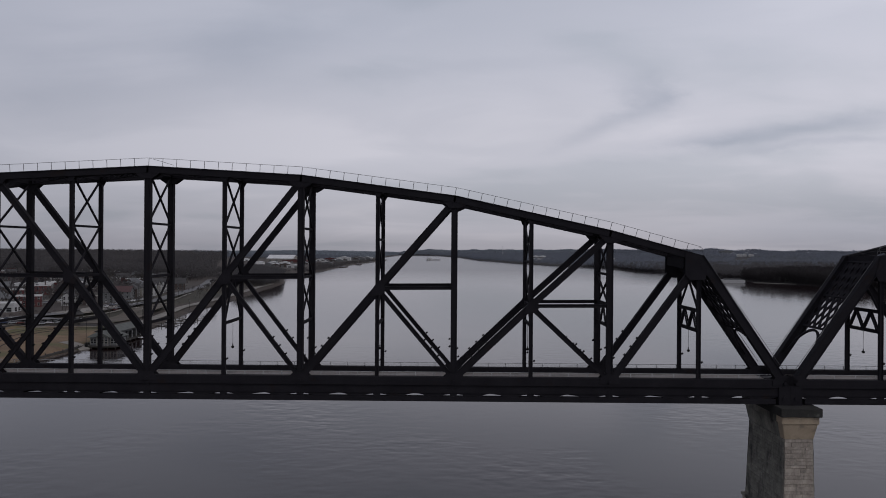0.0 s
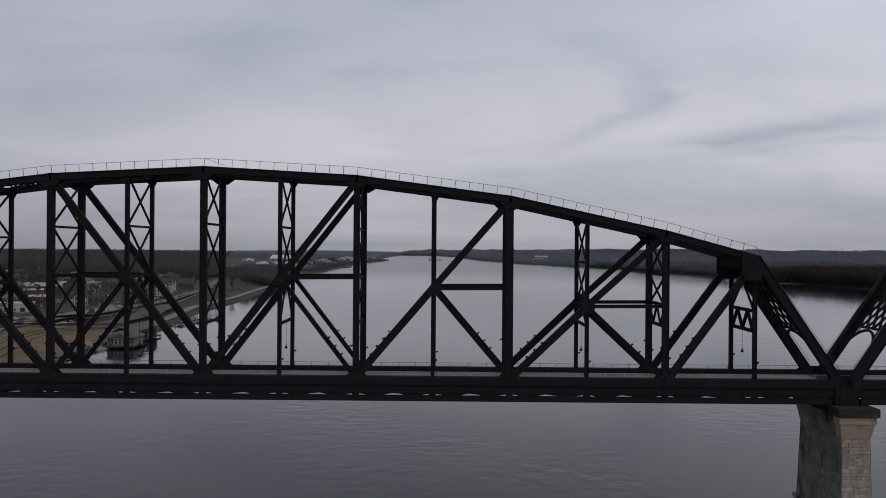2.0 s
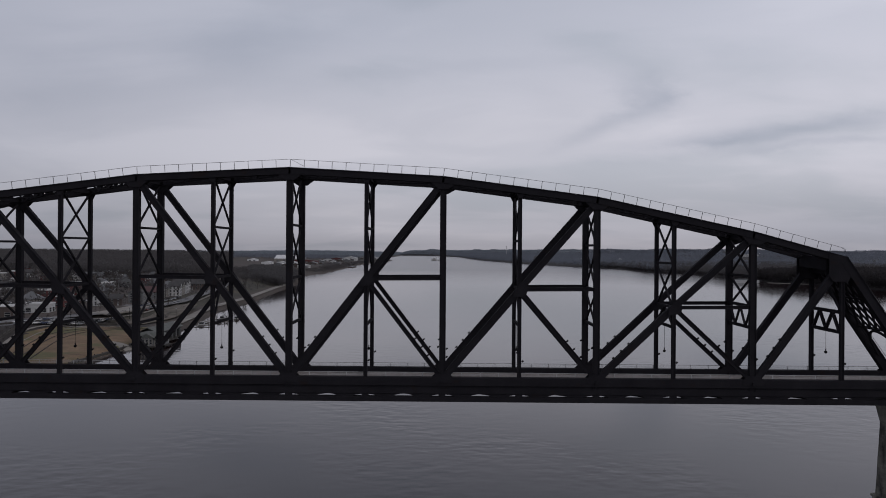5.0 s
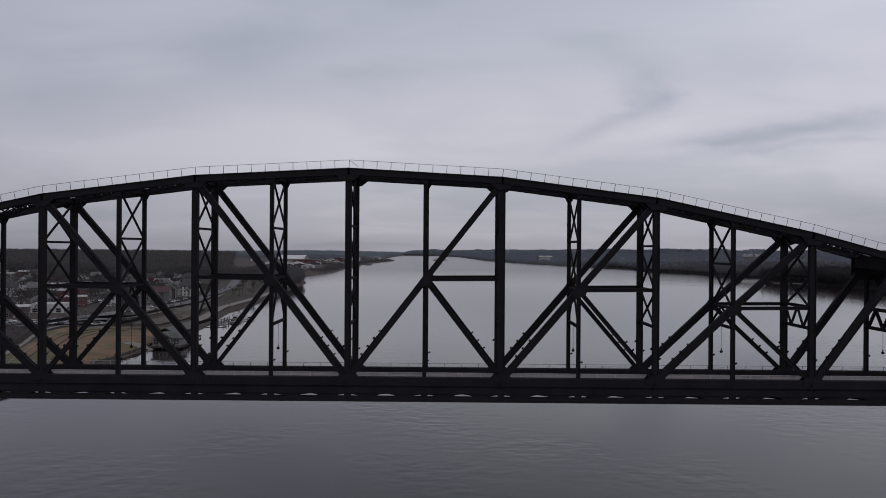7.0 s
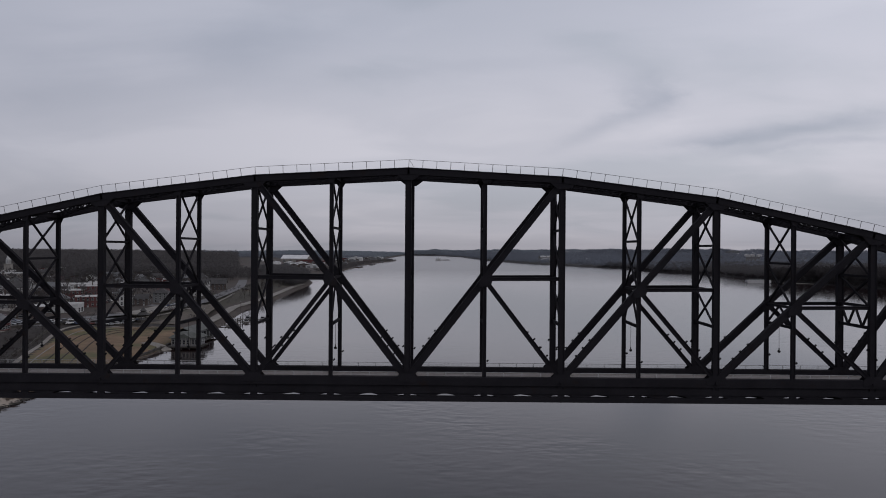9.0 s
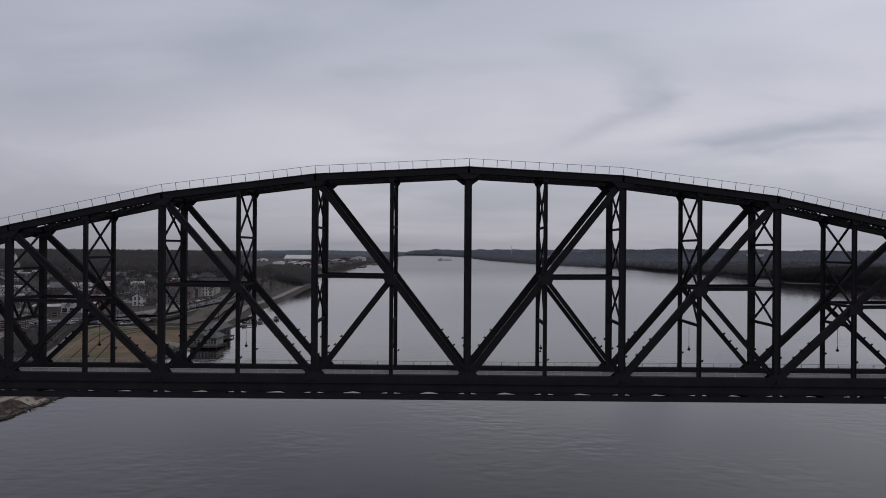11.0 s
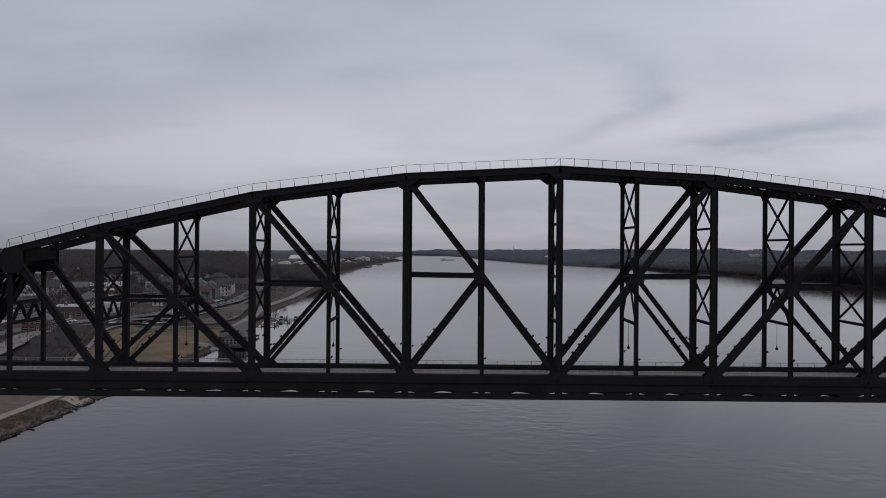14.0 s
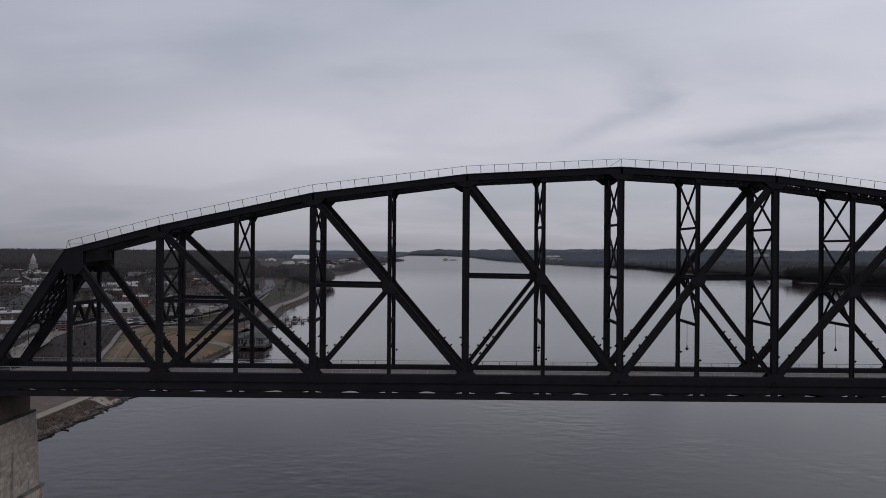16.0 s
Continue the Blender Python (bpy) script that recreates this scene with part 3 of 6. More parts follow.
    for i in (0, 16):
        steel("end_diaphragm", root, lambda bm: box(bm, PX[i] - 0.68, 0.52, 22.3, PX[i] + 0.68, W - 0.52, 25.1))
        for y in (0, W):
            steel("end_plate", root, lambda bm: box(bm, PX[i] - 0.735, y - 0.47, 22.2, PX[i] + 0.735, y + 0.47, 24.9))

            def bearing(bm, i=i, y=y):
                prism(bm, [(PX[i] - 0.75, 21.9), (PX[i] + 0.75, 21.9), (PX[i] + 0.75, 22.15), (PX[i] + 0.4, 23.18), (PX[i] - 0.4, 23.18), (PX[i] - 0.75, 22.15)], "y", y - 0.5, y + 0.5)
                tube(bm, (PX[i], y - 0.6, 23.18), (PX[i], y + 0.6, 23.18), 0.3, 10)
                box(bm, PX[i] - 0.55, y - 0.4, 23.08, PX[i] + 0.55, y + 0.4, 24.78)
            steel("bearing_shoe", root, bearing)


span = empty("truss_bridge_span", 0, W / 2, 21.9)
for side_y in (0.0, W):
    build_truss(span, side_y)
build_between(span)
tagged(span, "black riveted steel through-truss bridge span with arched top chord", "bridge span", "bridge spans")
for sx in (-166.7, 166.7):
    far_span = copy_thing(span, pose(sx, W / 2, 21.9))
    # small fittings only on the panels next to the pier
    for o in list(far_span.children_recursive):
        kind_name = o.name.split(".")[0]
        if kind_name in ("floodlight", "rail_post", "drain_pipe", "pin"):
            x = (o.matrix_parent_inverse @ o.matrix_basis).translation.x if kind_name == "rail_post" else o.data.vertices[0].co.x
            if x * sx > -55 * abs(sx):
                bpy.data.objects.remove(o)


# ---- piers ----
def build_pier(px, shaded):
    """A tall ashlar pier with a stepped coping."""
    root = empty("bridge_pier", px, W / 2, -3.0)
    y0, y1, hw = -1.5, 9.0, 1.75

    def batter(z):
        """Half width, near and far face: the pier widens downwards."""
        d = 18.3 - z
        return hw + 0.02 * d, y0 - 0.02 * d, y1 + 0.06 * d
    bm = bmesh.new()
    levels = []
    for z in (-3.0, 18.3):
        h, a, b = batter(z)
        levels.append([bm.verts.new((x, y, z)) for x, y in ((px - h + 0.06, a + 0.06), (px + h - 0.06, a + 0.06), (px + h - 0.06, b - 0.06), (px - h + 0.06, b - 0.06))])
    bm.faces.new(levels[0][::-1]), bm.faces.new(levels[1])
    for i in range(4):
        bm.faces.new((levels[0][i], levels[0][(i + 1) % 4], levels[1][(i + 1) % 4], levels[1][i]))
    held(link_mesh("core", bm, MORTAR), root)

    def ring(x0, ya, x1, yb, za, zb, gx, gz):
        v0, v1 = [(x0, ya), (x1, ya), (x1, yb), (x0, yb)], [(x0 - gx, ya - gz), (x1 + gx, ya - gz), (x1 + gx, yb + gz), (x0 - gx, yb + gz)]
        bm = bmesh.new()
        lo, hi = [bm.verts.new((*p, za)) for p in v0], [bm.verts.new((*p, zb)) for p in v1]
        bm.faces.new(lo[::-1]), bm.faces.new(hi)
        for i in range(4):
            bm.faces.new((lo[i], lo[(i + 1) % 4], hi[(i + 1) % 4], hi[i]))
        bmesh.ops.bevel(bm, geom=bm.edges[:], offset=0.06, segments=2, affect="EDGES")
        return bm
    if shaded:
        held(link_mesh("string_course", ring(px - hw - 0.1, y0 - 0.1, px + hw + 0.1, y1 + 0.1, 18.3, 18.62, 0.0, 0.0), DARKCAP), root)
        # the bridge's shade on this block is put into its colour
        held(link_mesh("cap_block", ring(px - hw + 0.35, y0 + 0.3, px + hw - 0.35, y1 - 0.6, 18.62, 22.1, 0.0, 0.0), SHADE_CAP, None, "brown cap block, darkened for shade"), root)
    else:
        # end stones of clean tan stone; the long sides stained, their shade coloured in
        for ya, yb, gy0, gy1, stone_mat, said in ((y0 - 0.12, y0 + 1.0, 0.40, 0.0, CAPSTONE, "tan end stone"), (y0 + 1.006, y1 + 0.2, 0.0, 0.3, STAINED_SHADED, "stained side stone, darkened for shade")):
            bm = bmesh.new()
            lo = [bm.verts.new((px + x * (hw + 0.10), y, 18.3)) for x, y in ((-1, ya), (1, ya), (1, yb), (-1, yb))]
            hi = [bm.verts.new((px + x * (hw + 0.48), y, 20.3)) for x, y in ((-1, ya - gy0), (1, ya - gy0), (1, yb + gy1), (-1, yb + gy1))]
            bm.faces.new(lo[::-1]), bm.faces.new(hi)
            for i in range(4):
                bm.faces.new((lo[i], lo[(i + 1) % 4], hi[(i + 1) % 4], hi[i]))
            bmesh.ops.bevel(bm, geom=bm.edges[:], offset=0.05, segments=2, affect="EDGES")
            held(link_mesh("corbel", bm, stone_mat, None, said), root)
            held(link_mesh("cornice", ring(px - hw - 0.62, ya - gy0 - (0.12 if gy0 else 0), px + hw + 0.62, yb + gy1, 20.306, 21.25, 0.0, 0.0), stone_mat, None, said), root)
        held(link_mesh("coping_slab", ring(px - 2.62, y0 - 0.95, px + 2.62, y1 + 0.95, 21.25, 22.35, 0.0, 0.0), DARKCAP, None, "soot-darkened coping slab"), root)
    held(link_mesh("plinth", ring(px - hw - 0.62, y0 - 0.65, px + hw + 0.62, y1 + 1.0, -3.0, 7.36, 0.0, 0.0), STONE), root)
    held(link_mesh("base_course", ring(px - hw - 0.80, y0 - 0.80, px + hw + 0.80, y1 + 1.15, 7.366, 7.80, 0.0, 0.0), STAINED_SHADED, None, "darker projecting base course"), root)
    # rounded upstream nose at the foot
    bm = bmesh.new()
    n = 14
    pts = [(px + 2.2 * math.cos(math.pi * i / n), y1 + 0.7 + 1.9 * math.sin(math.pi * i / n)) for i in range(n + 1)]
    prism(bm, pts, "z", -3.0, 7.3)
    bmesh.ops.bevel(bm, geom=[e for e in bm.edges if all(v.co.z > 7 for v in e.verts)], offset=0.25, segments=2, affect="EDGES")
    held(link_mesh("cutwater", bm, STONE), root)
    rng = random.Random(7)
    block = {}

    def stone(w, h, d, side):
        key = (round(w, 2), round(h, 2), round(d, 2), side)
        g = 0.004 if side and not shaded else 0.012 if side else 0.010
        if key not in block:
            b = bmesh.new()
            box(b, -w / 2 + g, -d / 2, -h / 2 + g, w / 2 - g, d / 2, h / 2 - g)
            bmesh.ops.bevel(b, geom=b.edges[:], offset=0.025, segments=1, affect="EDGES")
            me = bpy.data.meshes.new("stone")
            b.to_mesh(me)
            b.free()
            me.materials.append(STAINED_SHADED if side and not shaded else STONE)
            block[key] = me
        return block[key]
    z, k = 18.3, 0
    while z > 7.9:
        h = (0.42, 0.55, 0.36, 0.48, 0.62, 0.34, 0.50)[k % 7]
        zc = z - h / 2
        hz, ya, yb = batter(zc)
        for face in range(4):
            length = 2 * hz if face % 2 == 0 else yb - ya
            cuts = [0.0]
            c = 0.0
            while c < length - 1.2:
                c += rng.choice((0.8, 1.5, 2.0, 2.6) if face % 2 == 0 else (1.6, 2.2, 2.8, 3.2))
                if c < length - 0.5:
                    cuts.append(c)
            cuts.append(length)
            for c0, c1 in zip(cuts, cuts[1:]):
                c, w = (c0 + c1) / 2, c1 - c0
                o = rng.uniform(-0.04, 0.07) if face % 2 == 0 or shaded else rng.uniform(-0.01, 0.03)
                if face == 0:
                    m = pose(px - hz + c, ya - o, zc)
                elif face == 2:
                    m = pose(px - hz + c, yb + o, zc)
                elif face == 1:
                    m = pose(px + hz + o, ya + c, zc, 0, 0, 90)
                else:
                    m = pose(px - hz - o, ya + c, zc, 0, 0, 90)
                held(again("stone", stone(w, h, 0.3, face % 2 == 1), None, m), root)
        z -= h
        k += 1
    tagged(root, "tall limestone pier with a brown cap block, darkened for shade" if shaded else "tall limestone pier with dark stepped coping", "bridge pier", "bridge piers")


build_pier(-82.95, True)
build_pier(83.85, False)

# ---- river and land ----
def lerp_table(table, v):
    if v <= table[0][0]:
        return table[0][1]
    for (a, p), (b, q) in zip(table, table[1:]):
        if v <= b:
            return p + (q - p) * (v - a) / (b - a)
    return table[-1][1]


LEFT = [(-900, -140), (0, -116), (60, -111), (196, -110), (250, -112), (300, -117), (387, -131), (484, -133), (640, -147), (760, -153), (810, -168), (960, -198), (1040, -188), (1200, -188), (1314, -193), (1700, -206), (1916, -200), (2250, -180), (2420, -172), (2490, -245), (3400, -262), (4380, -268), (4900, -275)]
RIGHT = [(-900, 640), (200, 590), (650, 525), (740, 500), (776, 490), (850, 485), (874, 458), (960, 458), (1022, 461), (1118, 458), (1215, 452), (1260, 418), (1310, 404), (1400, 406), (1500, 411), (1556, 394), (1594, 372), (1643, 362), (1700, 333), (1771, 308), (1861, 291), (1920, 268), (2140, 221), (2236, 204), (2431, 180), (2600, 148), (2950, 122), (3730, 70), (4360, -82), (4420, -268), (4900, -275)]


def left_edge(y):
    return lerp_table(LEFT, y)


def height(x, y):
    """The ground's height on the town side."""
    s = left_edge(y) - x
    f = min(max((y - 265) / 60, 0), 1)
    s1, s2 = 47 - 28 * f, 60 - 25 * f
    z = lerp_table([(-60, -5.0), (-3, -1.2), (0, -0.1), (2, 0.9), (4, 1.7), (9, 2.3), (13, 2.5), (s1, 3.6), (s2, 7.0), (120, 8.0), (400, 12.0), (900, 15.0), (3400, 17.0)], s)
    if -1 < s < 5:
        z += noise.noise((x * 0.55, y * 0.55, 5)) * 0.5 + noise.noise((x * 0.13, y * 0.13, 2)) * 0.5
    if s > 60:
        z += noise.noise((x * 0.008, y * 0.008, 3)) * 0.8
    return z


ARC = [(-131, 128), (-137, 144), (-143.5, 161), (-152, 186), (-159, 207), (-163.5, 225), (-163, 243), (-153, 256), (-138, 262), (-124, 262)]


def smooth_line(pts, step=1.5):
    """Points along a smooth curve through pts."""
    out, n = [], len(pts)
    for i in range(n - 1):
        p0, p1, p2, p3 = (Vector((*pts[min(max(k, 0), n - 1)], 0)) for k in (i - 1, i, i + 1, i + 2))
        m = max(2, int((p2 - p1).length / step))
        for k in range(m):
            t = k / m
            q = 0.5 * ((2 * p1) + (p2 - p0) * t + (2 * p0 - 5 * p1 + 4 * p2 - p3) * t * t + (3 * p1 - p0 - 3 * p2 + p3) * t ** 3)
            out.append((q.x, q.y))
    out.append(pts[-1])
    return out


def arc_x(y):
    last = ARC[0]
    for p in ARC[1:]:
        if p[1] >= y:
            f = (y - last[1]) / max(p[1] - last[1], 1e-6)
            return last[0] + (p[0] - last[0]) * f
        last = p
    return None


EARTH = material("winter grass and bare earth", (0.036, 0.029, 0.026), (0.074, 0.058, 0.049), 0.95, 0, 0.05, 1.2, 0.06, stain=((0.050, 0.048, 0.036), 0.02, 0.54, 0.7))
LAWN = material("dry tan lawn", (0.092, 0.060, 0.036), (0.225, 0.150, 0.088), 0.95, 0, 0.10, 1.6, 0.03, stain=((0.092, 0.086, 0.038), 0.04, 0.49, 0.60))
BED = material("dark mulched planting and step shadow", (0.017, 0.014, 0.013), (0.036, 0.030, 0.027), 0.95, 0, 0.2, 2.5, 0.08)
GRAVEL = material("worn brown gravel and grass", (0.078, 0.066, 0.054), (0.135, 0.115, 0.094), 0.95, 0, 0.12, 3.0, 0.02, stain=((0.06, 0.056, 0.042), 0.08, 0.52, 0.68))
WOODFLOOR = material("dark leaf litter", (0.017, 0.016, 0.016), (0.032, 0.029, 0.029), 0.95, 0, 0.05, 1.0, 0.06)
GREEN = material("dull green grass bank", (0.032, 0.030, 0.023), (0.060, 0.054, 0.040), 0.95, 0, 0.05, 1.5, 0.05, stain=((0.08, 0.062, 0.04), 0.03, 0.54, 0.7))
BRUSH = material("dry brown weeds on the bank", (0.085, 0.064, 0.054), (0.170, 0.130, 0.110), 0.95, 0, 0.3, 3.0, 0.12)
PALE = material("pale worn concrete", (0.16, 0.15, 0.135), (0.27, 0.25, 0.225), 0.9, 0, 0.2, 5.0, 0.01, stain=((0.11, 0.10, 0.09), 0.12, 0.55, 0.72))
TAN_PATH = material("tan gravel and concrete", (0.25, 0.215, 0.18), (0.37, 0.325, 0.275), 0.92, 0, 0.3, 5.0, 0.01, stain=((0.14, 0.12, 0.10), 0.15, 0.55, 0.72))
ASPHALT = material("worn pale asphalt", (0.100, 0.099, 0.102), (0.170, 0.168, 0.172), 0.9, 0, 0.08, 4.0, 0.01, stain=((0.15, 0.15, 0.148), 0.05, 0.55, 0.72))


def land_left():
    bm = bmesh.new()
    ss = [-45, -8, -3, -1.5] + [i * 1.0 for i in range(0, 16)] + [16 + 2.0 * i for i in range(28)] + [76, 84, 95, 110, 130, 160, 200, 260, 330, 420, 550, 700, 900, 1200, 1700, 2400, 3400]
    ys = [-900, -600, -400, -250, -150, -80, -40, 0, 20] + [34 + 2.0 * i for i in range(150)] + [340 + 6 * i for i in range(60)] + [720, 780, 860, 960, 1100, 1300, 1500, 1700, 1916, 2100, 2250, 2402, 2480, 2560, 2650, 2900, 3300, 3800, 4300, 4900]
    rows = []
    for y in ys:
        e = left_edge(y)
        rows.append([bm.verts.new((e - s, y, height(e - s, y))) for s in ss])
    for r0, r1, y0, y1 in zip(rows, rows[1:], ys, ys[1:]):
        for i in range(len(ss) - 1):
            f = bm.faces.new((r0[i], r1[i], r1[i + 1], r0[i + 1]))
            c = f.calc_center_median()
            s = (ss[i] + ss[i + 1]) / 2
            k = 0
            if s < 34 and c.y < 128:
                k = 4
            elif 128 < c.y < 262 and s > 1 and arc_x(c.y) is not None and c.x > arc_x(c.y):
                k = 1
            elif 108 < c.y < 290 and -176 < c.x < -112 and s > 16:
                k = 2
            elif c.y >= 290 and 14 < s < 42 and c.y < 900:
                k = 3
            f.material_index = k
            f.smooth = True
    bmesh.ops.recalc_face_normals(bm, faces=bm.faces[:])
    ob = link_mesh("ground", bm, [EARTH, LAWN, BED, GREEN, BRUSH])
    tagged(ob, "brown winter river bank rising to a small town", "ground", kind="structure")


land_left()


def right_height(s, x, y):
    z = lerp_table([(-45, -5.0), (-3, -1.0), (0, -0.1), (4, 1.6), (30, 3.5), (200, 6.0), (600, 9.0), (900, 11.0), (1300, 17.0), (3400, 22.0)], s)
    z += min(max((y - 3600) / 900, 0), 1) * min(max(s / 260, 0), 1) * 5 + min(max((y - 4430) / 120, 0), 1) * (13 - 6 * min(max((x - 1350) / 250, 0), 1) + 10 * math.exp(-((x - 1805) / 36) ** 2) + 9 * noise.noise((x * 0.005, 3, 7)) + 5 * noise.noise((x * 0.017, 5, 7)))
    if s > 700:
        z += 11 * noise.noise((x * 0.0015, y * 0.0015, 9)) + 8 * noise.noise((x * 0.006, y * 0.004, 4))
    return z


def land_right():
    bm = bmesh.new()
    ss = [-45, -8, -3, 0, 2, 4, 8, 14, 22, 30, 45, 70, 110, 160, 220, 300, 400, 520, 660, 820, 1000, 1200, 1450, 1750, 2100, 2500, 3000, 3400]
    ys = sorted(set([-900, -400, 0, 200, 400, 500, 600] + list(range(640, 1300, 20)) + list(range(1300, 4300, 90)) + [4300, 4340, 4370, 4400, 4425, 4460, 4520, 4600, 4700, 4800, 4900]))
    rows = []
    for y in ys:
        e = lerp_table(RIGHT, y) + 4 * noise.noise((y * 0.02, 1, 1)) + 3 * noise.noise((y * 0.006, 2, 1))
        rows.append([bm.verts.new((e + s, y, right_height(s, e + s, y))) for s in ss])
    for r0, r1 in zip(rows, rows[1:]):
        for i in range(len(ss) - 1):
            bm.faces.new((r0[i], r0[i + 1], r1[i + 1], r1[i])).smooth = True
    bmesh.ops.recalc_face_normals(bm, faces=bm.faces[:])
    tagged(link_mesh("ground", bm, WOODFLOOR), "low wooded bank across the river", "ground", kind="structure")


land_right()
bm = bmesh.new()
box(bm, -700, -1500, -0.6, 900, 4960, 0.0)
tagged(link_mesh("water", bm, WATER), "wide calm grey river with faint ripples", "river", kind="structure")
bm = bmesh.new()
box(bm, -4400, -1500, -8.0, 4400, 4985, -5.4)
tagged(link_mesh("ground", bm, EARTH), "river bed under the water", "ground", kind="structure")


def ribbon(name, pts, width, mat, label, lift=0.06, kind="structure", thick=0.25, side=0.0):
    """A paved strip laid along the ground through pts, with real thickness."""
    line = smooth_line(pts)
    bm = bmesh.new()
    rings = []
    for i, (x, y) in enumerate(line):
        a, b = Vector((*line[max(i - 1, 0)], 0)), Vector((*line[min(i + 1, len(line) - 1)], 0))
        d = (b - a).normalized()
        n = Vector((-d.y, d.x, 0))
        c = Vector((x, y, 0)) + n * side
        zs = [height(*(c + n * (width * q)).xy) for q in (-0.5, 0, 0.5)]
        z = max(zs) + lift
        rings.append([bm.verts.new((*(c + n * (width * q)).xy, z + dz)) for q, dz in ((-0.5, -thick), (-0.5, 0), (0.5, 0), (0.5, -thick))])
    for r0, r1 in zip(rings, rings[1:]):
        for i in range(4):
            bm.faces.new((r0[i], r1[i], r1[(i + 1) % 4], r0[(i + 1) % 4]))
    bm.faces.new(rings[0]), bm.faces.new(rings[-1][::-1])
    bmesh.ops.recalc_face_normals(bm, faces=bm.faces[:])
    return tagged(link_mesh(name, bm, mat), label, name.replace("_", " "), kind=kind)


ribbon("path", [(left_edge(y) - 7.0, y) for y in range(-60, 131, 10)], 2.7, TAN_PATH, "tan gravel riverside path", 0.1)
ribbon("landing", [(-119, 98), (-109.6, 98)], 8.0, TAN_PATH, "pale concrete landing beside the water", 0.12)
ribbon("path", [(x - 1.6, y) for x, y in ARC[:-2]], 1.7, PALE, "pale curved concrete path round the lawn", 0.08)
# the three BED kerbs are dark to stand for the terrace steps' shadow lines
for off, kerb_mat in ((4.0, PALE), (9.0, BED), (14.0, BED), (19.0, BED)):
    ribbon("kerb", [(x + off, y - off * 0.35) for x, y in ARC[1:-1]], 0.35, kerb_mat, "low curved step in the lawn", 0.16)
ribbon("path", [(-158, 118), (-163, 134), (-168, 158), (-177, 182), (-180, 200)], 8.0, PALE, "broad pale concrete walkway below the town", 0.15)
ribbon("path", [(left_edge(y) - 7.0, y) for y in range(268, 720, 20)], 6.0, PALE, "pale concrete promenade along the water", 0.12)
ribbon("road", [(-186, 120), (-190, 170), (-190, 215), (-183, 245), (-170, 272), (-158, 300), (-155, 340), (-159, 400), (-168, 470), (-184, 560), (-215, 680)], 8.5, ASPHALT, "grey asphalt riverside street", 0.14)
ribbon("pavement", [(-181.0, 150), (-184.6, 190), (-184, 217), (-177.5, 242), (-165, 268), (-152.6, 299), (-149.6, 340), (-153.6, 400), (-162.5, 470)], 1.8, PALE, "pale pavement with a kerb", 0.28)
ribbon("road", [(-190, 236), (-230, 262), (-330, 320)], 7.5, ASPHALT, "grey asphalt side street", 0.10)
ribbon("road", [(-158, 330), (-215, 365), (-320, 440)], 7.0, ASPHALT, "grey asphalt side street", 0.10)
ribbon("parking_lot", [(-178, 222), (-169, 248), (-158, 270)], 12.0, ASPHALT, "asphalt parking strip beside the street", 0.10, side=3.0)
ribbon("plaza", [(-141, 272), (-138, 300), (-141, 330), (-148, 368)], 15.0, GRAVEL, "worn brown gravel plaza between the lawn and the docks", 0.10)
for k, (ax, ay, bx, by, wide) in enumerate(((-206, 238, -262, 258, 9), (-215, 284, -262, 312, 10), (-252, 330, -300, 352, 12), (-196, 352, -224, 372, 9), (-262, 392, -318, 420, 11), (-205, 410, -248, 428, 9), (-300, 300, -352, 330, 12), (-330, 380, -392, 404, 12))):
    ribbon("parking_lot", [(ax, ay), ((ax + bx) / 2, (ay + by) / 2), (bx, by)], wide, (ASPHALT, PALE)[k % 2], ("worn asphalt lot between town buildings", "pale concrete lot between town buildings")[k % 2], 0.22, thick=0.7)
ribbon("parking_lot", [(-164, 284), (-160, 306), (-161, 334)], 14.0, PALE, "pale concrete lot behind the gazebo", 0.20, thick=0.8)
ribbon("boat_ramp", [(-121, 206), (-108, 200)], 5.0, PALE, "pale concrete boat ramp into the water", 0.15)

# ---- things on the town bank ----
RED_BRICK = material("red brick wall", (0.072, 0.027, 0.028), (0.112, 0.042, 0.042), 0.9, 0, 0.3, 6.0, 0.01)
BROWN_BRICK = material("brown brick wall", (0.046, 0.036, 0.034), (0.082, 0.065, 0.060), 0.9, 0, 0.3, 6.0, 0.01)
WHITE_WALL = material("white painted siding", (0.32, 0.32, 0.32), (0.48, 0.48, 0.48), 0.8, 0, 0.25, 5.0, 0.004, stretch=(1, 1, 4))
CREAM = material("cream stucco", (0.17, 0.16, 0.145), (0.27, 0.255, 0.235), 0.9, 0, 0.25, 6.0, 0.006)
GREY_WALL = material("grey siding", (0.09, 0.092, 0.096), (0.16, 0.163, 0.168), 0.85, 0, 0.25, 5.0, 0.004, stretch=(1, 1, 4))
DARK_ROOF = material("dark shingle roof", (0.035, 0.034, 0.035), (0.075, 0.072, 0.072), 0.95, 0, 0.3, 5.0, 0.02)
GREY_ROOF = material("grey metal roof", (0.09, 0.093, 0.097), (0.15, 0.153, 0.157), 0.6, 0.1, 0.2, 4.0, 0.01, stretch=(4, 1, 1))
WHITE_ROOF = material("white membrane roof", (0.44, 0.44, 0.44), (0.62, 0.62, 0.62), 0.8, 0, 0.1, 3.0, 0.004, stain=((0.16, 0.16, 0.16), 0.1, 0.55, 0.75))
RED_ROOF = material("red metal roof", (0.060, 0.032, 0.032), (0.092, 0.048, 0.047), 0.6, 0, 0.2, 4.0, 0.008, stretch=(4, 1, 1))
GREEN_ROOF = material("weathered grey-green roof", (0.058, 0.063, 0.057), (0.108, 0.114, 0.105), 0.7, 0, 0.4, 5.0, 0.01)
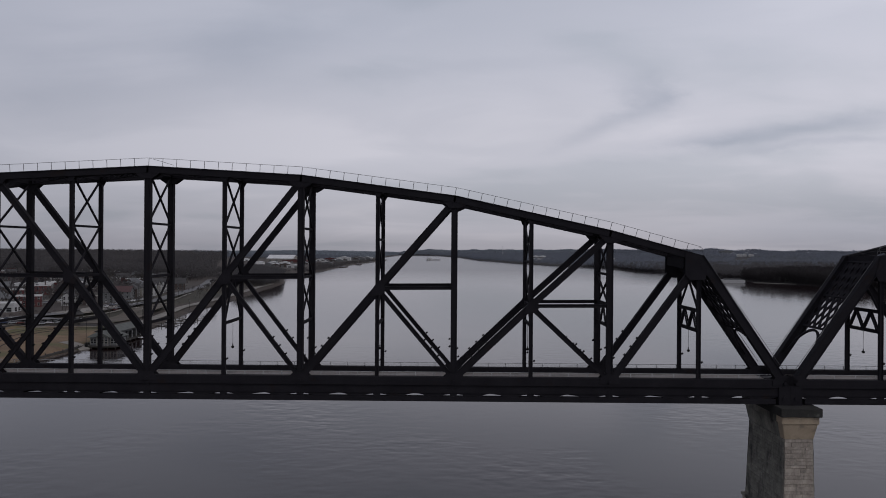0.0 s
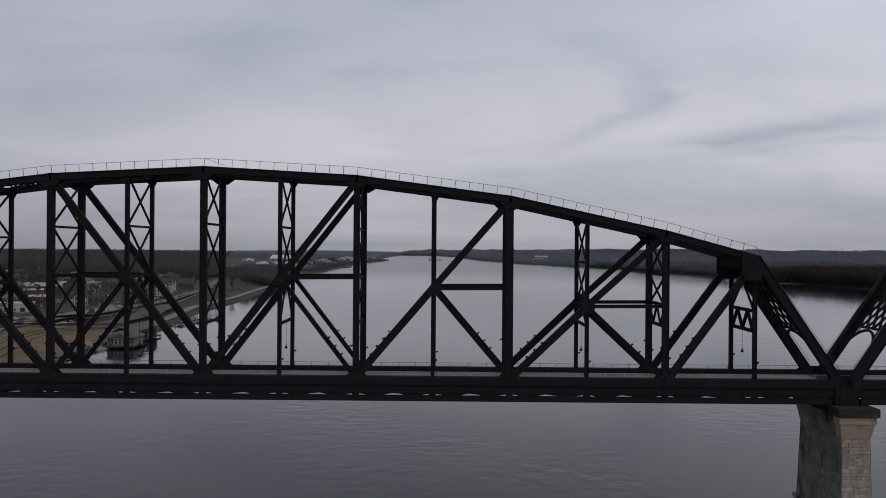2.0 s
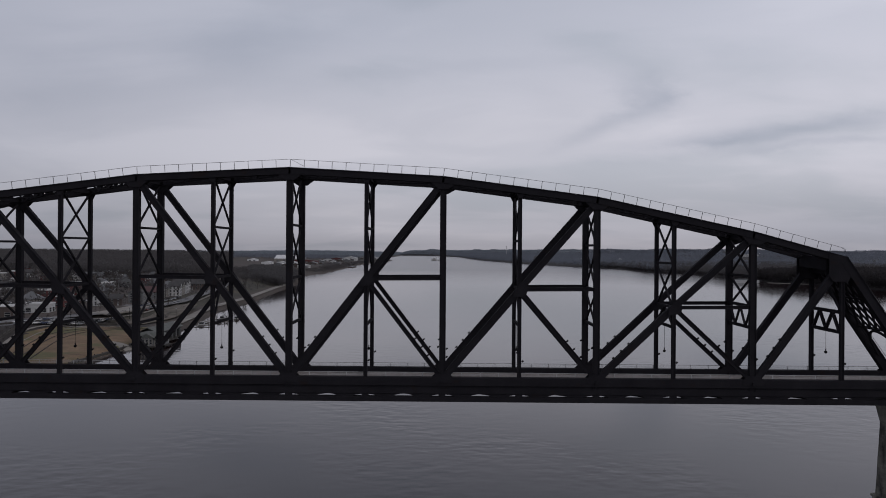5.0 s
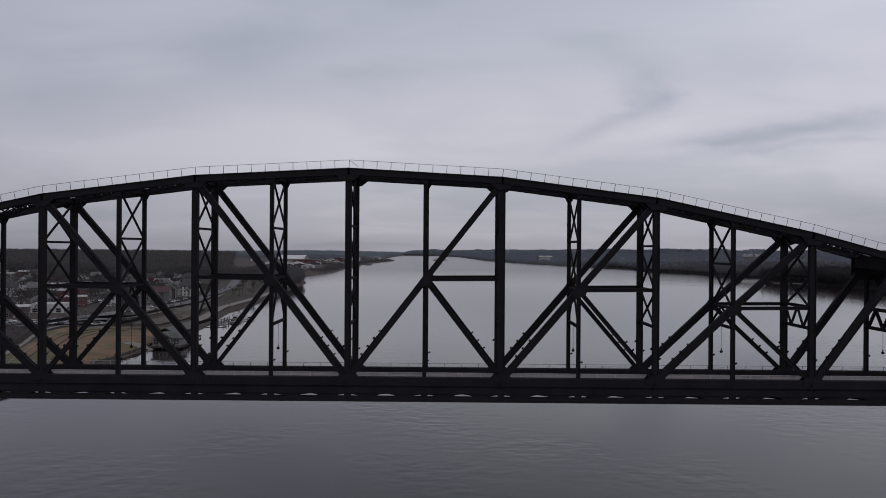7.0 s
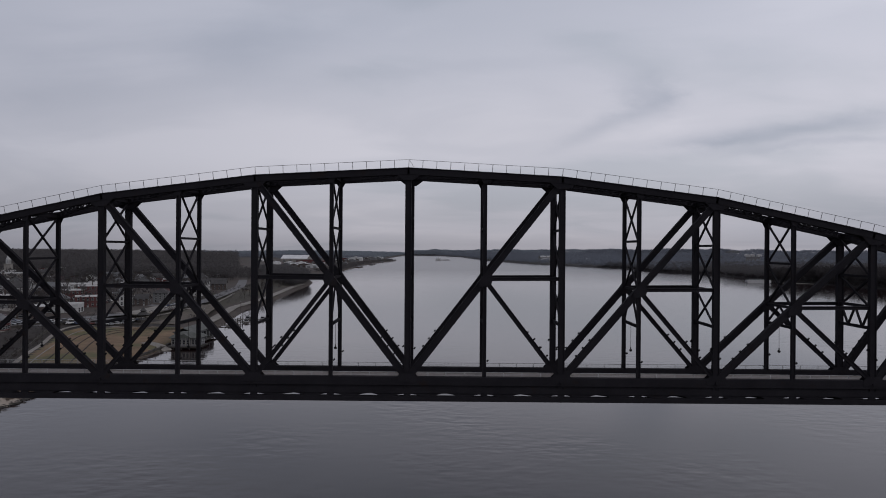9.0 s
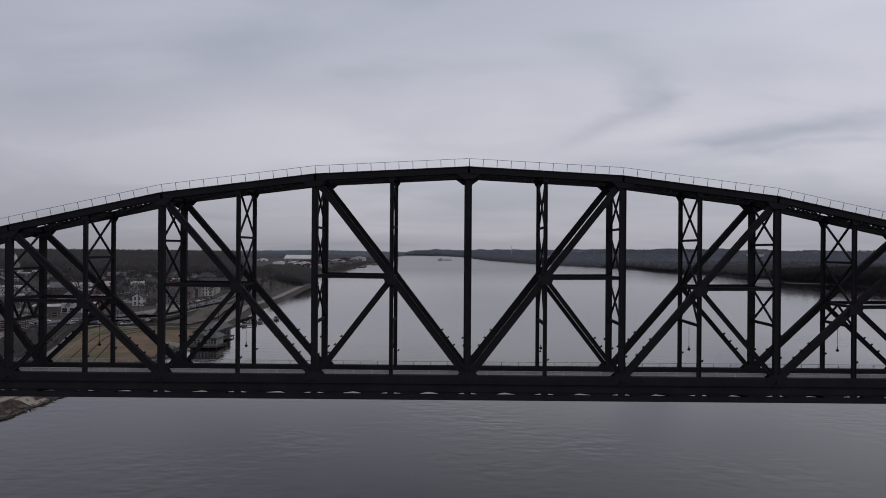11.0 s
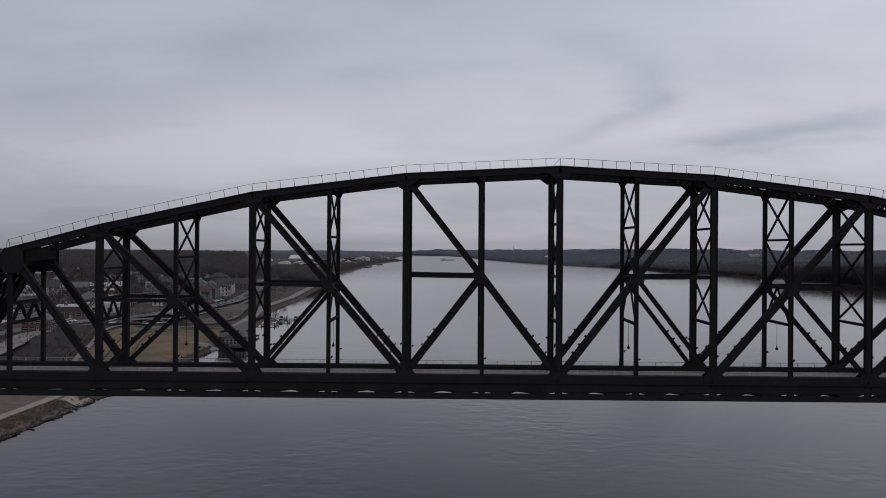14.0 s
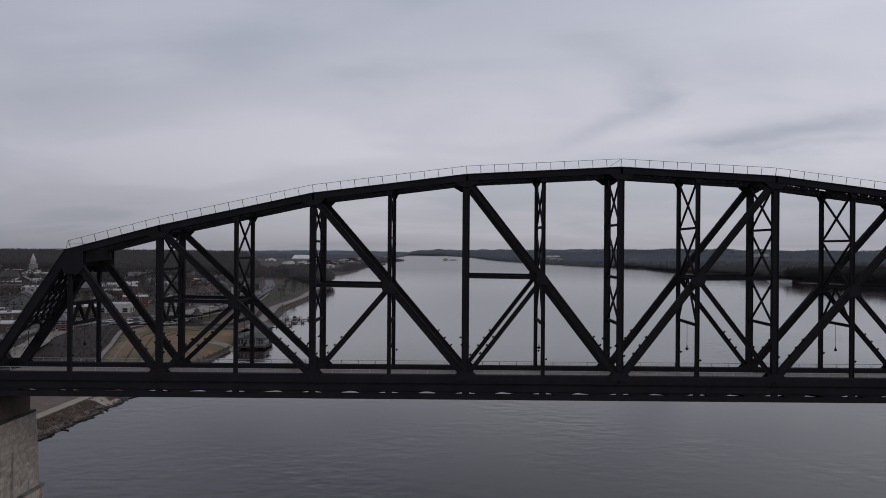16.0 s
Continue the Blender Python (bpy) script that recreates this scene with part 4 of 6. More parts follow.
TRIM = material("white trim", (0.22, 0.22, 0.22), (0.32, 0.32, 0.315), 0.7, 0, 1.0, 9.0)
PANE = material("dark window glass", (0.012, 0.014, 0.016), (0.03, 0.033, 0.037), 0.12, 0, 0.5, 2.0, spec=0.6)
TIMBER = material("weathered grey dock timber", (0.10, 0.09, 0.08), (0.21, 0.19, 0.17), 0.9, 0, 0.6, 8.0, 0.01, stretch=(6, 1, 1), island=0.2)
PILE = material("dark wet pile", (0.02, 0.018, 0.016), (0.05, 0.045, 0.04), 0.8, 0, 0.8, 6.0, 0.01)
BARK = material("grey bark", (0.035, 0.030, 0.026), (0.085, 0.075, 0.066), 0.95, 0, 0.6, 7.0, 0.02)


DARK_STONE = material("dark retaining stone", (0.03, 0.027, 0.025), (0.075, 0.068, 0.06), 0.95, 0, 0.5, 4.0, 0.04)


def twigs(name, dark, light):
    """Twigs let as much light through as they throw back."""
    m = material(name, dark, light, 0.95, 0, 0.012, 0.15, 0, island=0.05)
    nt = m.node_tree
    bsdf = nt.nodes["Principled BSDF"]
    through_it = nt.nodes.new("ShaderNodeBsdfTranslucent")
    nt.links.new(bsdf.inputs["Base Color"].links[0].from_socket, through_it.inputs[0])
    bsdf.inputs["Specular IOR Level"].default_value = 0.05
    both_ways = nt.nodes.new("ShaderNodeMixShader")
    both_ways.inputs[0].default_value = 0.5
    nt.links.new(bsdf.outputs[0], both_ways.inputs[1])
    nt.links.new(through_it.outputs[0], both_ways.inputs[2])
    nt.links.new(both_ways.outputs[0], nt.nodes["Material Output"].inputs[0])
    return m


TWIG = twigs("bare grey-brown twigs", (0.088, 0.083, 0.084), (0.128, 0.120, 0.120))
TWIG_DARK = twigs("dark brown twigs", (0.030, 0.024, 0.022), (0.055, 0.044, 0.040))
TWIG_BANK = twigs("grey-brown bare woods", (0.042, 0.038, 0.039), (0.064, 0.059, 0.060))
# lighter than the near bank's woods, a first step of haze in the colour
TWIG_COVE_HAZE = twigs("bare woods beyond the cove, greyed for haze", (0.096, 0.092, 0.094), (0.150, 0.144, 0.146))
# far canopies: distance haze put into the base colour, paler and bluer
TWIG_HAZE_GREY = twigs("bare canopy greyed for distance haze", (0.155, 0.169, 0.198), (0.220, 0.238, 0.274))
TWIG_HAZE = twigs("bare canopy blued for distance haze", (0.205, 0.232, 0.262), (0.255, 0.282, 0.312))
ROCK = material("grey riprap rock", (0.014, 0.012, 0.012), (0.22, 0.196, 0.176), 0.92, 0, 0.5, 4.0, 0.03, island=0.3)
TYRE = material("black tyre", (0.01, 0.01, 0.01), (0.02, 0.02, 0.02), 0.9)
RUST = material("rusty barge paint", (0.045, 0.030, 0.027), (0.085, 0.056, 0.048), 0.8, 0, 0.2, 2.0, 0.01)


def framed_mesh(name, w, zs, t, glazed, frame_mat):
    """One connected body: a frame with set-back fields between the heights zs; the glazed ones are panes."""
    bm = bmesh.new()
    rows = [[bm.verts.new((x, y, z)) for x, y in ((-w / 2, -0.08), (w / 2, -0.08), (w / 2, 0.05), (-w / 2, 0.05))] for z in zs]
    fronts = []
    for lo, hi in zip(rows, rows[1:]):
        for k in range(4):
            f = bm.faces.new((lo[k], lo[(k + 1) % 4], hi[(k + 1) % 4], hi[k]))
            if k == 0:
                fronts.append(f)
    bm.faces.new(rows[0][::-1]), bm.faces.new(rows[-1])
    bmesh.ops.recalc_face_normals(bm, faces=bm.faces[:])
    bmesh.ops.inset_individual(bm, faces=fronts, thickness=t, depth=-0.04, use_even_offset=True)
    for f, g in zip(fronts, glazed):
        f.material_index = 1 if g else 0
    me = bpy.data.meshes.new(name)
    bm.to_mesh(me)
    bm.free()
    me.materials.append(frame_mat)
    me.materials.append(PANE)
    return me


def window_mesh(w, h, frame_mat):
    return framed_mesh("window", w + 0.2, (-0.1, h / 2, h + 0.1), 0.09, (True, True), frame_mat)


WINDOWS = {k: window_mesh(w, h, TRIM) for k, (w, h) in {"tall": (0.9, 1.6), "wide": (1.8, 1.3), "shop": (2.4, 2.0)}.items()}
DOOR = framed_mesh("door", 1.0, (0.0, 1.0, 2.1), 0.16, (False, True), TRIM)


def roof_bm(kind, w, d, h, over=0.4, rise=None):
    bm = bmesh.new()
    a, b = w / 2 + over, d / 2 + over
    if kind == "flat":
        box(bm, -w / 2 - 0.05, -d / 2 - 0.05, h, w / 2 + 0.05, d / 2 + 0.05, h + 0.12)
        for x0, y0, x1, y1 in ((-w / 2 - 0.15, -d / 2 - 0.15, w / 2 + 0.15, -d / 2 + 0.2), (-w / 2 - 0.15, d / 2 - 0.2, w / 2 + 0.15, d / 2 + 0.15), (-w / 2 - 0.15, -d / 2 + 0.2, -w / 2 + 0.2, d / 2 - 0.2), (w / 2 - 0.2, -d / 2 + 0.2, w / 2 + 0.15, d / 2 - 0.2)):
            box(bm, x0, y0, h - 0.1, x1, y1, h + 0.55)
        return bm
    rise = rise or 0.36 * min(w, d)
    if kind == "gable_x":       # the ridge runs along x
        prism(bm, [(-b, h - 0.12), (0, h + rise), (b, h - 0.12), (b, h - 0.34), (0, h + rise - 0.26), (-b, h - 0.34)], "x", -a, a)
    elif kind == "gable_y":
        prism(bm, [(-a, h - 0.12), (0, h + rise), (a, h - 0.12), (a, h - 0.34), (0, h + rise - 0.26), (-a, h - 0.34)], "y", -b, b)
    elif kind == "hip":
        r = max(w, d) / 2 - min(w, d) / 2
        low = [bm.verts.new(p) for p in ((-a, -b, h - 0.1), (a, -b, h - 0.1), (a, b, h - 0.1), (-a, b, h - 0.1))]
        eave = [bm.verts.new((v.co.x, v.co.y, h - 0.32)) for v in low]
        tops = [bm.verts.new(p) for p in (((-r, 0, h + rise), (r, 0, h + rise)) if w >= d else ((0, -r, h + rise), (0, r, h + rise)))]
        q = low
        if w >= d:
            for f in ((q[0], q[1], tops[1], tops[0]), (q[1], q[2], tops[1]), (q[2], q[3], tops[0], tops[1]), (q[3], q[0], tops[0])):
                bm.faces.new(f)
        else:
            for f in ((q[0], q[1], tops[0]), (q[1], q[2], tops[1], tops[0]), (q[2], q[3], tops[1]), (q[3], q[0], tops[0], tops[1])):
                bm.faces.new(f)
        for i in range(4):
            bm.faces.new((low[i], eave[i], eave[(i + 1) % 4], low[(i + 1) % 4]))
        bm.faces.new(eave)
        bmesh.ops.recalc_face_normals(bm, faces=bm.faces[:])
    return bm


def house(name, label, x, y, w, d, h, roof, wall_mat, roof_mat, storeys=2, rot=0.0, win="tall", gap=2.4, chimney=False, category="house", group="", rise=None, shop=False):
    """A building with walls, roof, windows on all sides, a door and perhaps a chimney."""
    z = min(height(x + a, y + b) for a in (-w / 2, w / 2) for b in (-d / 2, d / 2)) - 0.1
    root = empty(name, x, y, z, rot)
    bm = bmesh.new()
    box(bm, -w / 2, -d / 2, -0.4, w / 2, d / 2, h - 0.05)
    if roof in ("gable_x", "gable_y"):
        r = (rise or 0.36 * min(w, d)) - 0.3
        if roof == "gable_y":
            prism(bm, [(-w / 2, h - 0.05), (w / 2, h - 0.05), (0, h - 0.05 + r)], "y", -d / 2, d / 2)
        else:
            prism(bm, [(-d / 2, h - 0.05), (d / 2, h - 0.05), (0, h - 0.05 + r)], "x", -w / 2, w / 2)
    part("wall", bm, wall_mat, root)
    top = part("roof", roof_bm(roof, w, d, h, rise=rise), roof_mat, root)
    if chimney:
        bm = bmesh.new()
        box(bm, w * 0.2 - 0.35, d * 0.1 - 0.35, h - 0.3, w * 0.2 + 0.35, d * 0.1 + 0.35, h + 0.36 * min(w, d) + 0.9)
        part("chimney", bm, BROWN_BRICK, top)
    if roof == "flat":
        bm = bmesh.new()
        box(bm, -w * 0.25, -d * 0.1, h + 0.1, -w * 0.25 + 1.8, -d * 0.1 + 1.4, h + 1.1)
        bmesh.ops.bevel(bm, geom=bm.edges[:], offset=0.08, segments=1, affect="EDGES")
        part("roof_unit", bm, GREY_ROOF, top)
    fh = h / storeys
    for floor in range(storeys):
        kind = "shop" if shop and floor == 0 else win
        step = 3.2 if kind == "shop" else gap
        zz = floor * fh + (0.5 if kind == "shop" else min(0.9, fh * 0.3))
        for face, length in ((0, w), (1, d), (2, w), (3, d)):
            n = max(1, int((length - 1.0) / step))
            for i in range(n):
                c = (i + 0.5 - n / 2) * (length - 0.8) / n
                if floor == 0 and face == 0 and i == n // 2:
                    again("door", DOOR, root, pose(c, -d / 2 - 0.02, 0.05))
                    continue
                m = (pose(c, -d / 2 - 0.02, zz), pose(w / 2 + 0.02, c, zz, 0, 0, 90), pose(c, d / 2 + 0.02, zz, 0, 0, 180), pose(-w / 2 - 0.02, c, zz, 0, 0, -90))[face]
                again("window", WINDOWS[kind], root, m)
    return tagged(root, label, category, group)


# the buildings nearest the water, then the blocks behind
house("restaurant_house", "dark red house with white windows and grey hip roof", -183.5, 204, 10.0, 9.5, 4.9, "hip", RED_BRICK, GREY_ROOF, 2, 8, "wide", 2.1, rise=3.6)
house("red_shed", "low dark brick building with a pale flat roof edge", -201, 196, 14, 9, 3.6, "flat", BROWN_BRICK, WHITE_ROOF, 1, 8, "wide", 5.0, category="building")
house("storefront", "brown brick storefront with a white fascia", -201, 262, 12, 10, 5.4, "flat", BROWN_BRICK, WHITE_ROOF, 1, 25, "wide", 3.0, category="shop", shop=True)
house("row_building", "two-storey red brick block with white windows", -203, 322, 13, 9, 6.2, "flat", RED_BRICK, WHITE_ROOF, 2, 28, "tall", 2.2, category="building")
house("brick_building", "red brick two-storey building with white flat roof", -238, 373, 13, 10, 6.2, "flat", RED_BRICK, WHITE_ROOF, 2, 28, "tall", 2.3, category="building")
house("gable_house", "white two-storey gabled house with dark roof", -185.7, 333.5, 5.8, 8, 5.6, "gable_y", WHITE_WALL, DARK_ROOF, 2, 5, "tall", 2.0, True)
house("side_house", "dark brick house with a long dark roof beside the white house", -178.2, 339, 7.6, 7, 4.4, "gable_x", BROWN_BRICK, DARK_ROOF, 2, 5, "tall", 2.4)
house("corner_store", "white low store with wide shop windows and flat roof", -199, 289.5, 16, 10, 4.6, "flat", WHITE_WALL, WHITE_ROOF, 1, 10, "wide", 3.0, category="shop", shop=True)
house("long_hall", "long dark brick hall under a dark shingle roof", -193, 505, 27, 12, 5.2, "gable_x", BROWN_BRICK, DARK_ROOF, 2, 12, "tall", 3.0, category="hall")
house("far_store", "white low store among bare trees", -271, 748, 20, 12, 7.0, "flat", WHITE_WALL, WHITE_ROOF, 1, 18, "wide", 4.0, category="shop")
house("stair_tower", "slim pale stucco tower on a flat-roofed block", -359, 606, 3.2, 3.2, 9.0, "flat", CREAM, WHITE_ROOF, 2, 12, "tall", 2.0, category="tower")
house("red_roof_house", "grey sided house under a dull red metal roof", -182, 392, 15, 10, 5.2, "gable_x", GREY_WALL, RED_ROOF, 2, 10, "tall", 2.4)
house("long_warehouse", "long low white warehouse with flat roof", -296, 408, 40, 16, 5.6, "flat", WHITE_WALL, WHITE_ROOF, 1, 20, "wide", 6.0, category="warehouse")
house("pale_block", "cream two-storey block with flat roof", -262, 438, 15, 12, 6.4, "flat", CREAM, WHITE_ROOF, 2, 20, "tall", 2.6, category="building")
house("town_hall", "brown brick hall with a hipped dark roof", -232, 590, 17, 12, 6.5, "hip", BROWN_BRICK, DARK_ROOF, 2, 15, "tall", 2.8, category="hall")
house("roof_block", "brown brick building with low grey hip roof", -226, 514, 14, 11, 4.8, "hip", BROWN_BRICK, GREY_ROOF, 2, 15, "tall", 2.6, category="building")
house("courthouse", "pale stone courthouse block below the steeple", -420, 602, 22, 14, 6.5, "flat", CREAM, WHITE_ROOF, 2, 10, "tall", 3.0, category="courthouse")
house("white_block", "white flat-roofed commercial block", -370, 502, 20, 12, 5.2, "flat", WHITE_WALL, WHITE_ROOF, 1, 18, "wide", 4.0, category="building")
house("white_block", "white flat-roofed commercial block", -285, 463, 18, 12, 5.0, "flat", WHITE_WALL, WHITE_ROOF, 1, 18, "wide", 4.0, category="building")
house("low_shed", "low brick building with a pale flat roof", -226, 244, 12, 9, 3.2, "flat", BROWN_BRICK, WHITE_ROOF, 1, 20, "wide", 3.5, category="building")
rngt = random.Random(11)
for k in range(4):
    house("townhouse", "three-storey waterfront townhouse with pale bays", -177 - k * 2.6, 428 + k * 13, 8.0, 10.0, 7.2 + 0.6 * (k % 2), "gable_x", (WHITE_WALL, CREAM, WHITE_WALL)[k % 3], DARK_ROOF, 3, 12, "tall", 2.0, group="waterfront townhouses", category="townhouse")
for k in range(3):
    house("townhouse", "three-storey townhouse with white trim", -176 - k * 3, 368 + k * 15 + (20 if k else -6), 8.5, 11, 6.6, "hip", (GREY_WALL, BROWN_BRICK, CREAM)[k], DARK_ROOF, 3, 12, "tall", 2.0, group="waterfront townhouses", category="townhouse")

styles = [("flat", RED_BRICK, WHITE_ROOF, "red brick block with a white roof edge"), ("gable_x", WHITE_WALL, DARK_ROOF, "small white frame house with dark roof"), ("flat", BROWN_BRICK, GREY_ROOF, "brown brick block with grey flat roof"), ("gable_y", GREY_WALL, DARK_ROOF, "small grey frame house with dark roof"), ("flat", BROWN_BRICK, WHITE_ROOF, "brown brick block with pale flat roof"),
          ("hip", CREAM, GREY_ROOF, "cream house with grey hip roof"), ("flat", RED_BRICK, DARK_ROOF, "red brick block with dark flat roof"), ("gable_x", BROWN_BRICK, GREY_ROOF, "brown brick house with grey roof"), ("flat", WHITE_WALL, WHITE_ROOF, "white low commercial block with flat roof")]
placed = [(o.location.x, o.location.y) for o in scene.objects if o.type == "EMPTY" and o.location.x < -120 and o.get("category")]
made = 0
while made < 110:
    hy = rngt.uniform(215, 800)
    hx = -205 - rngt.random() ** 1.3 * 330 - max(0, hy - 500) * 0.25
    ray_slope = (hx + 20) / (hy + 94)
    if ray_slope < -0.72 or any(abs(hx - a) < 15 and abs(hy - b) < 14 for a, b in placed):
        continue
    placed.append((hx, hy))
    roof, wm, rm, lab = styles[rngt.randrange(len(styles))]
    house("house", lab, hx, hy, rngt.uniform(8, 14), rngt.uniform(8, 13), rngt.choice((3.4, 4.6, 5.8, 6.4)), roof, wm, rm, 2 if rngt.random() < 0.6 else 1, rngt.choice((18, 20, 25, 110)), "tall" if rngt.random() < 0.7 else "wide", 2.8, rngt.random() < 0.4, group="houses of the town")
    made += 1


def steeple(x, y):
    """A white church tower with belfry, octagonal drum and spire."""
    z = height(x, y)
    root = empty("church_tower", x, y, z)
    bm = bmesh.new()
    box(bm, -3.2, -3.2, -0.5, 3.2, 3.2, 11.0)
    box(bm, -3.5, -3.5, 11.0, 3.5, 3.5, 11.6)
    part("tower", bm, CREAM, root)
    bm = bmesh.new()
    prism(bm, [(2.8 * math.cos(i * math.pi / 4), 2.8 * math.sin(i * math.pi / 4)) for i in range(8)], "z", 16.0, 16.6)
    prism(bm, [(1.7 * math.cos(i * math.pi / 4), 1.7 * math.sin(i * math.pi / 4)) for i in range(8)], "z", 11.6, 16.0)
    belfry = part("belfry", bm, WHITE_WALL, root)
    for a in range(8):
        bm = bmesh.new()
        c, s = 2.3 * math.cos(a * math.pi / 4 + 0.39), 2.3 * math.sin(a * math.pi / 4 + 0.39)
        box(bm, c - 0.3, s - 0.3, 11.6, c + 0.3, s + 0.3, 16.0)
        part("column", bm, WHITE_WALL, belfry)
    bm = bmesh.new()
    bmesh.ops.create_cone(bm, cap_ends=True, segments=8, radius1=2.5, radius2=0.12, depth=6.5, matrix=pose(0, 0, 19.8))
    part("spire", bm, WHITE_WALL, root)
    tagged(root, "white church tower with an open belfry and spire", "church tower")


steeple(-481, 701)


def gazebo(x, y):
    """Eight posts on a raised floor under a two-tier roof with a small lantern."""
    root = empty("gazebo", x, y, height(x, y) + 0.9)

    def eight(bm, r, z0, z1):
        prism(bm, [(r * math.cos(i * math.pi / 4), r * math.sin(i * math.pi / 4)) for i in range(8)], "z", z0, z1)
    bm = bmesh.new()
    eight(bm, 2.9, -2.2, 0.4)
    part("floor", bm, DARK_STONE, root, "dark stone base")
    bm = bmesh.new()
    tube(bm, (2.45, 0, 0.3), (2.45, 0, 3.2), 0.13, 6)
    post = part("post", bm, PILE, root)
    for i in range(1, 8):
        again("post", post.data, root, pose(0, 0, 0, 0, 0, 45 * i))
    bm = bmesh.new()
    a, b = Vector((2.45, 0, 1.15)), Vector((2.45 * math.cos(math.pi / 4), 2.45 * math.sin(math.pi / 4), 1.15))
    tube(bm, a, b, 0.07, 5)
    tube(bm, a - Vector((0, 0, 0.6)), b - Vector((0, 0, 0.6)), 0.06, 5)
    railing = part("railing", bm, PILE, root)
    for i in range(1, 7):
        again("railing", railing.data, root, pose(0, 0, 0, 0, 0, 45 * i))
    bm = bmesh.new()
    bmesh.ops.create_cone(bm, cap_ends=True, segments=8, radius1=3.5, radius2=1.5, depth=1.5, matrix=pose(0, 0, 3.9))
    lid = part("roof", bm, DARK_ROOF, root)
    bm = bmesh.new()
    eight(bm, 1.2, 4.6, 5.2)
    bmesh.ops.create_cone(bm, cap_ends=True, segments=8, radius1=1.8, radius2=0.25, depth=1.4, matrix=pose(0, 0, 5.9))
    tube(bm, (0, 0, 6.5), (0, 0, 7.3), 0.1, 6)
    part("cupola", bm, DARK_ROOF, lid)
    tagged(root, "dark two-tier wooden gazebo beside the lawn", "gazebo")


gazebo(-151.2, 276)


def boathouse():
    """A pavilion with a hipped roof before a long boat shed, on a piled platform over the water."""
    root = empty("boathouse", -104.3, 206, -1.0)
    bm = bmesh.new()
    box(bm, -7.4, -3.0, 1.6, 6.6, 9.5, 2.1)
    box(bm, -8.8, 9.5, 1.6, 1.4, 39.0, 2.1)
    part("platform", bm, PILE, root, "dark timber platform")
    bm = bmesh.new()
    tube(bm, (0, 0, -1.5), (0, 0, 1.7), 0.22, 6)
    me = bpy.data.meshes.new("support_post")
    bm.to_mesh(me)
    bm.free()
    me.materials.append(PILE)
    for i in range(5):
        for j in range(3):
            again("support_post", me, root, pose(-7.0 + i * 3.3, -2.6 + j * 5.8, 0))
    for i in range(3):
        for j in range(6):
            again("support_post", me, root, pose(-8.4 + i * 4.7, 13.5 + j * 5.0, 0))
    bm = bmesh.new()
    box(bm, -5.6, 0.0, 2.1, 5.6, 8.6, 5.6)
    box(bm, -2.4, -0.9, 2.1, 2.4, 0.0, 5.6)
    prism(bm, [(-2.8, 5.6), (2.8, 5.6), (0, 7.1)], "y", -0.9, 0.5)
    pavilion = part("pavilion_wall", bm, GREY_WALL, root)
    # a bell-shaped hip: a steep lower skirt and a flatter crown
    bm = bmesh.new()
    rings = []
    for gx, gy, z in ((6.5, 5.2, 5.35), (6.5, 5.2, 5.55), (5.2, 3.9, 6.5), (3.9, 2.7, 7.2), (2.4, 1.0, 7.7), (2.2, 0.12, 7.75)):
        rings.append([bm.verts.new((x * gx, 4.3 + y * gy, z)) for x, y in ((-1, -1), (1, -1), (1, 1), (-1, 1))])
    for r0, r1 in zip(rings, rings[1:]):
        for k in range(4):
            bm.faces.new((r0[k], r0[(k + 1) % 4], r1[(k + 1) % 4], r1[k]))
    bm.faces.new(rings[0][::-1]), bm.faces.new(rings[-1])
    prism(bm, [(-3.2, 5.55), (3.2, 5.55), (0, 7.35)], "y", -1.3, 3.0)
    part("pavilion_roof", bm, GREEN_ROOF, root, "weathered grey-green hipped pavilion roof")
    for x, y in [(-4.8, -0.02), (-3.6, -0.02), (-1.6, -0.92), (0.0, -0.92), (1.6, -0.92), (3.6, -0.02), (4.8, -0.02)]:
        again("window", WINDOWS["tall"], pavilion, pose(x, y, 3.0))
    for y in (1.6, 4.0, 6.4):
        again("window", WINDOWS["wide"], pavilion, pose(5.62, y, 3.1, 0, 0, 90))
        again("window", WINDOWS["wide"], pavilion, pose(-5.62, y, 3.1, 0, 0, -90))
    for x in (-5.45, -2.95, -2.25, -0.8, 0.8, 2.25, 2.95, 5.45):
        bm = bmesh.new()
        y = -0.98 if abs(x) < 2.5 else -0.08
        box(bm, x - 0.13, y - 0.1, 2.1, x + 0.13, y + 0.06, 5.5)
        part("pilaster", bm, CREAM, pavilion, "pale pilaster")
    # open bays along the river side between thick posts
    bm = bmesh.new()
    box(bm, -8.0, 9.8, 2.1, -7.7, 38.2, 6.6)
    box(bm, -8.0, 37.9, 2.1, -0.2, 38.2, 6.6)
    box(bm, -8.0, 9.5, 2.1, -0.2, 9.8, 6.6)
    for i in range(7):
        box(bm, -0.6, 9.8 + i * 4.45, 2.1, -0.2, 10.5 + i * 4.45, 6.6)
    box(bm, -0.6, 9.8, 5.5, -0.2, 38.2, 6.6)
    part("shed_wall", bm, GREY_WALL, root)
    bm = bmesh.new()
    prism(bm, [(-8.8, 6.5), (-4.1, 8.6), (0.6, 6.5), (0.6, 6.3), (-4.1, 8.4), (-8.8, 6.3)], "y", 9.0, 38.8)
    part("shed_roof", bm, GREEN_ROOF, root)
    tagged(root, "grey boathouse with hipped pavilion and open shed on stilts", "boathouse")


boathouse()

PILE_BM = bmesh.new()
tube(PILE_BM, (0, 0, -2.0), (0, 0, 1.9), 0.17, 6)
PILE_ME = bpy.data.meshes.new("mooring_post")
PILE_BM.to_mesh(PILE_ME)
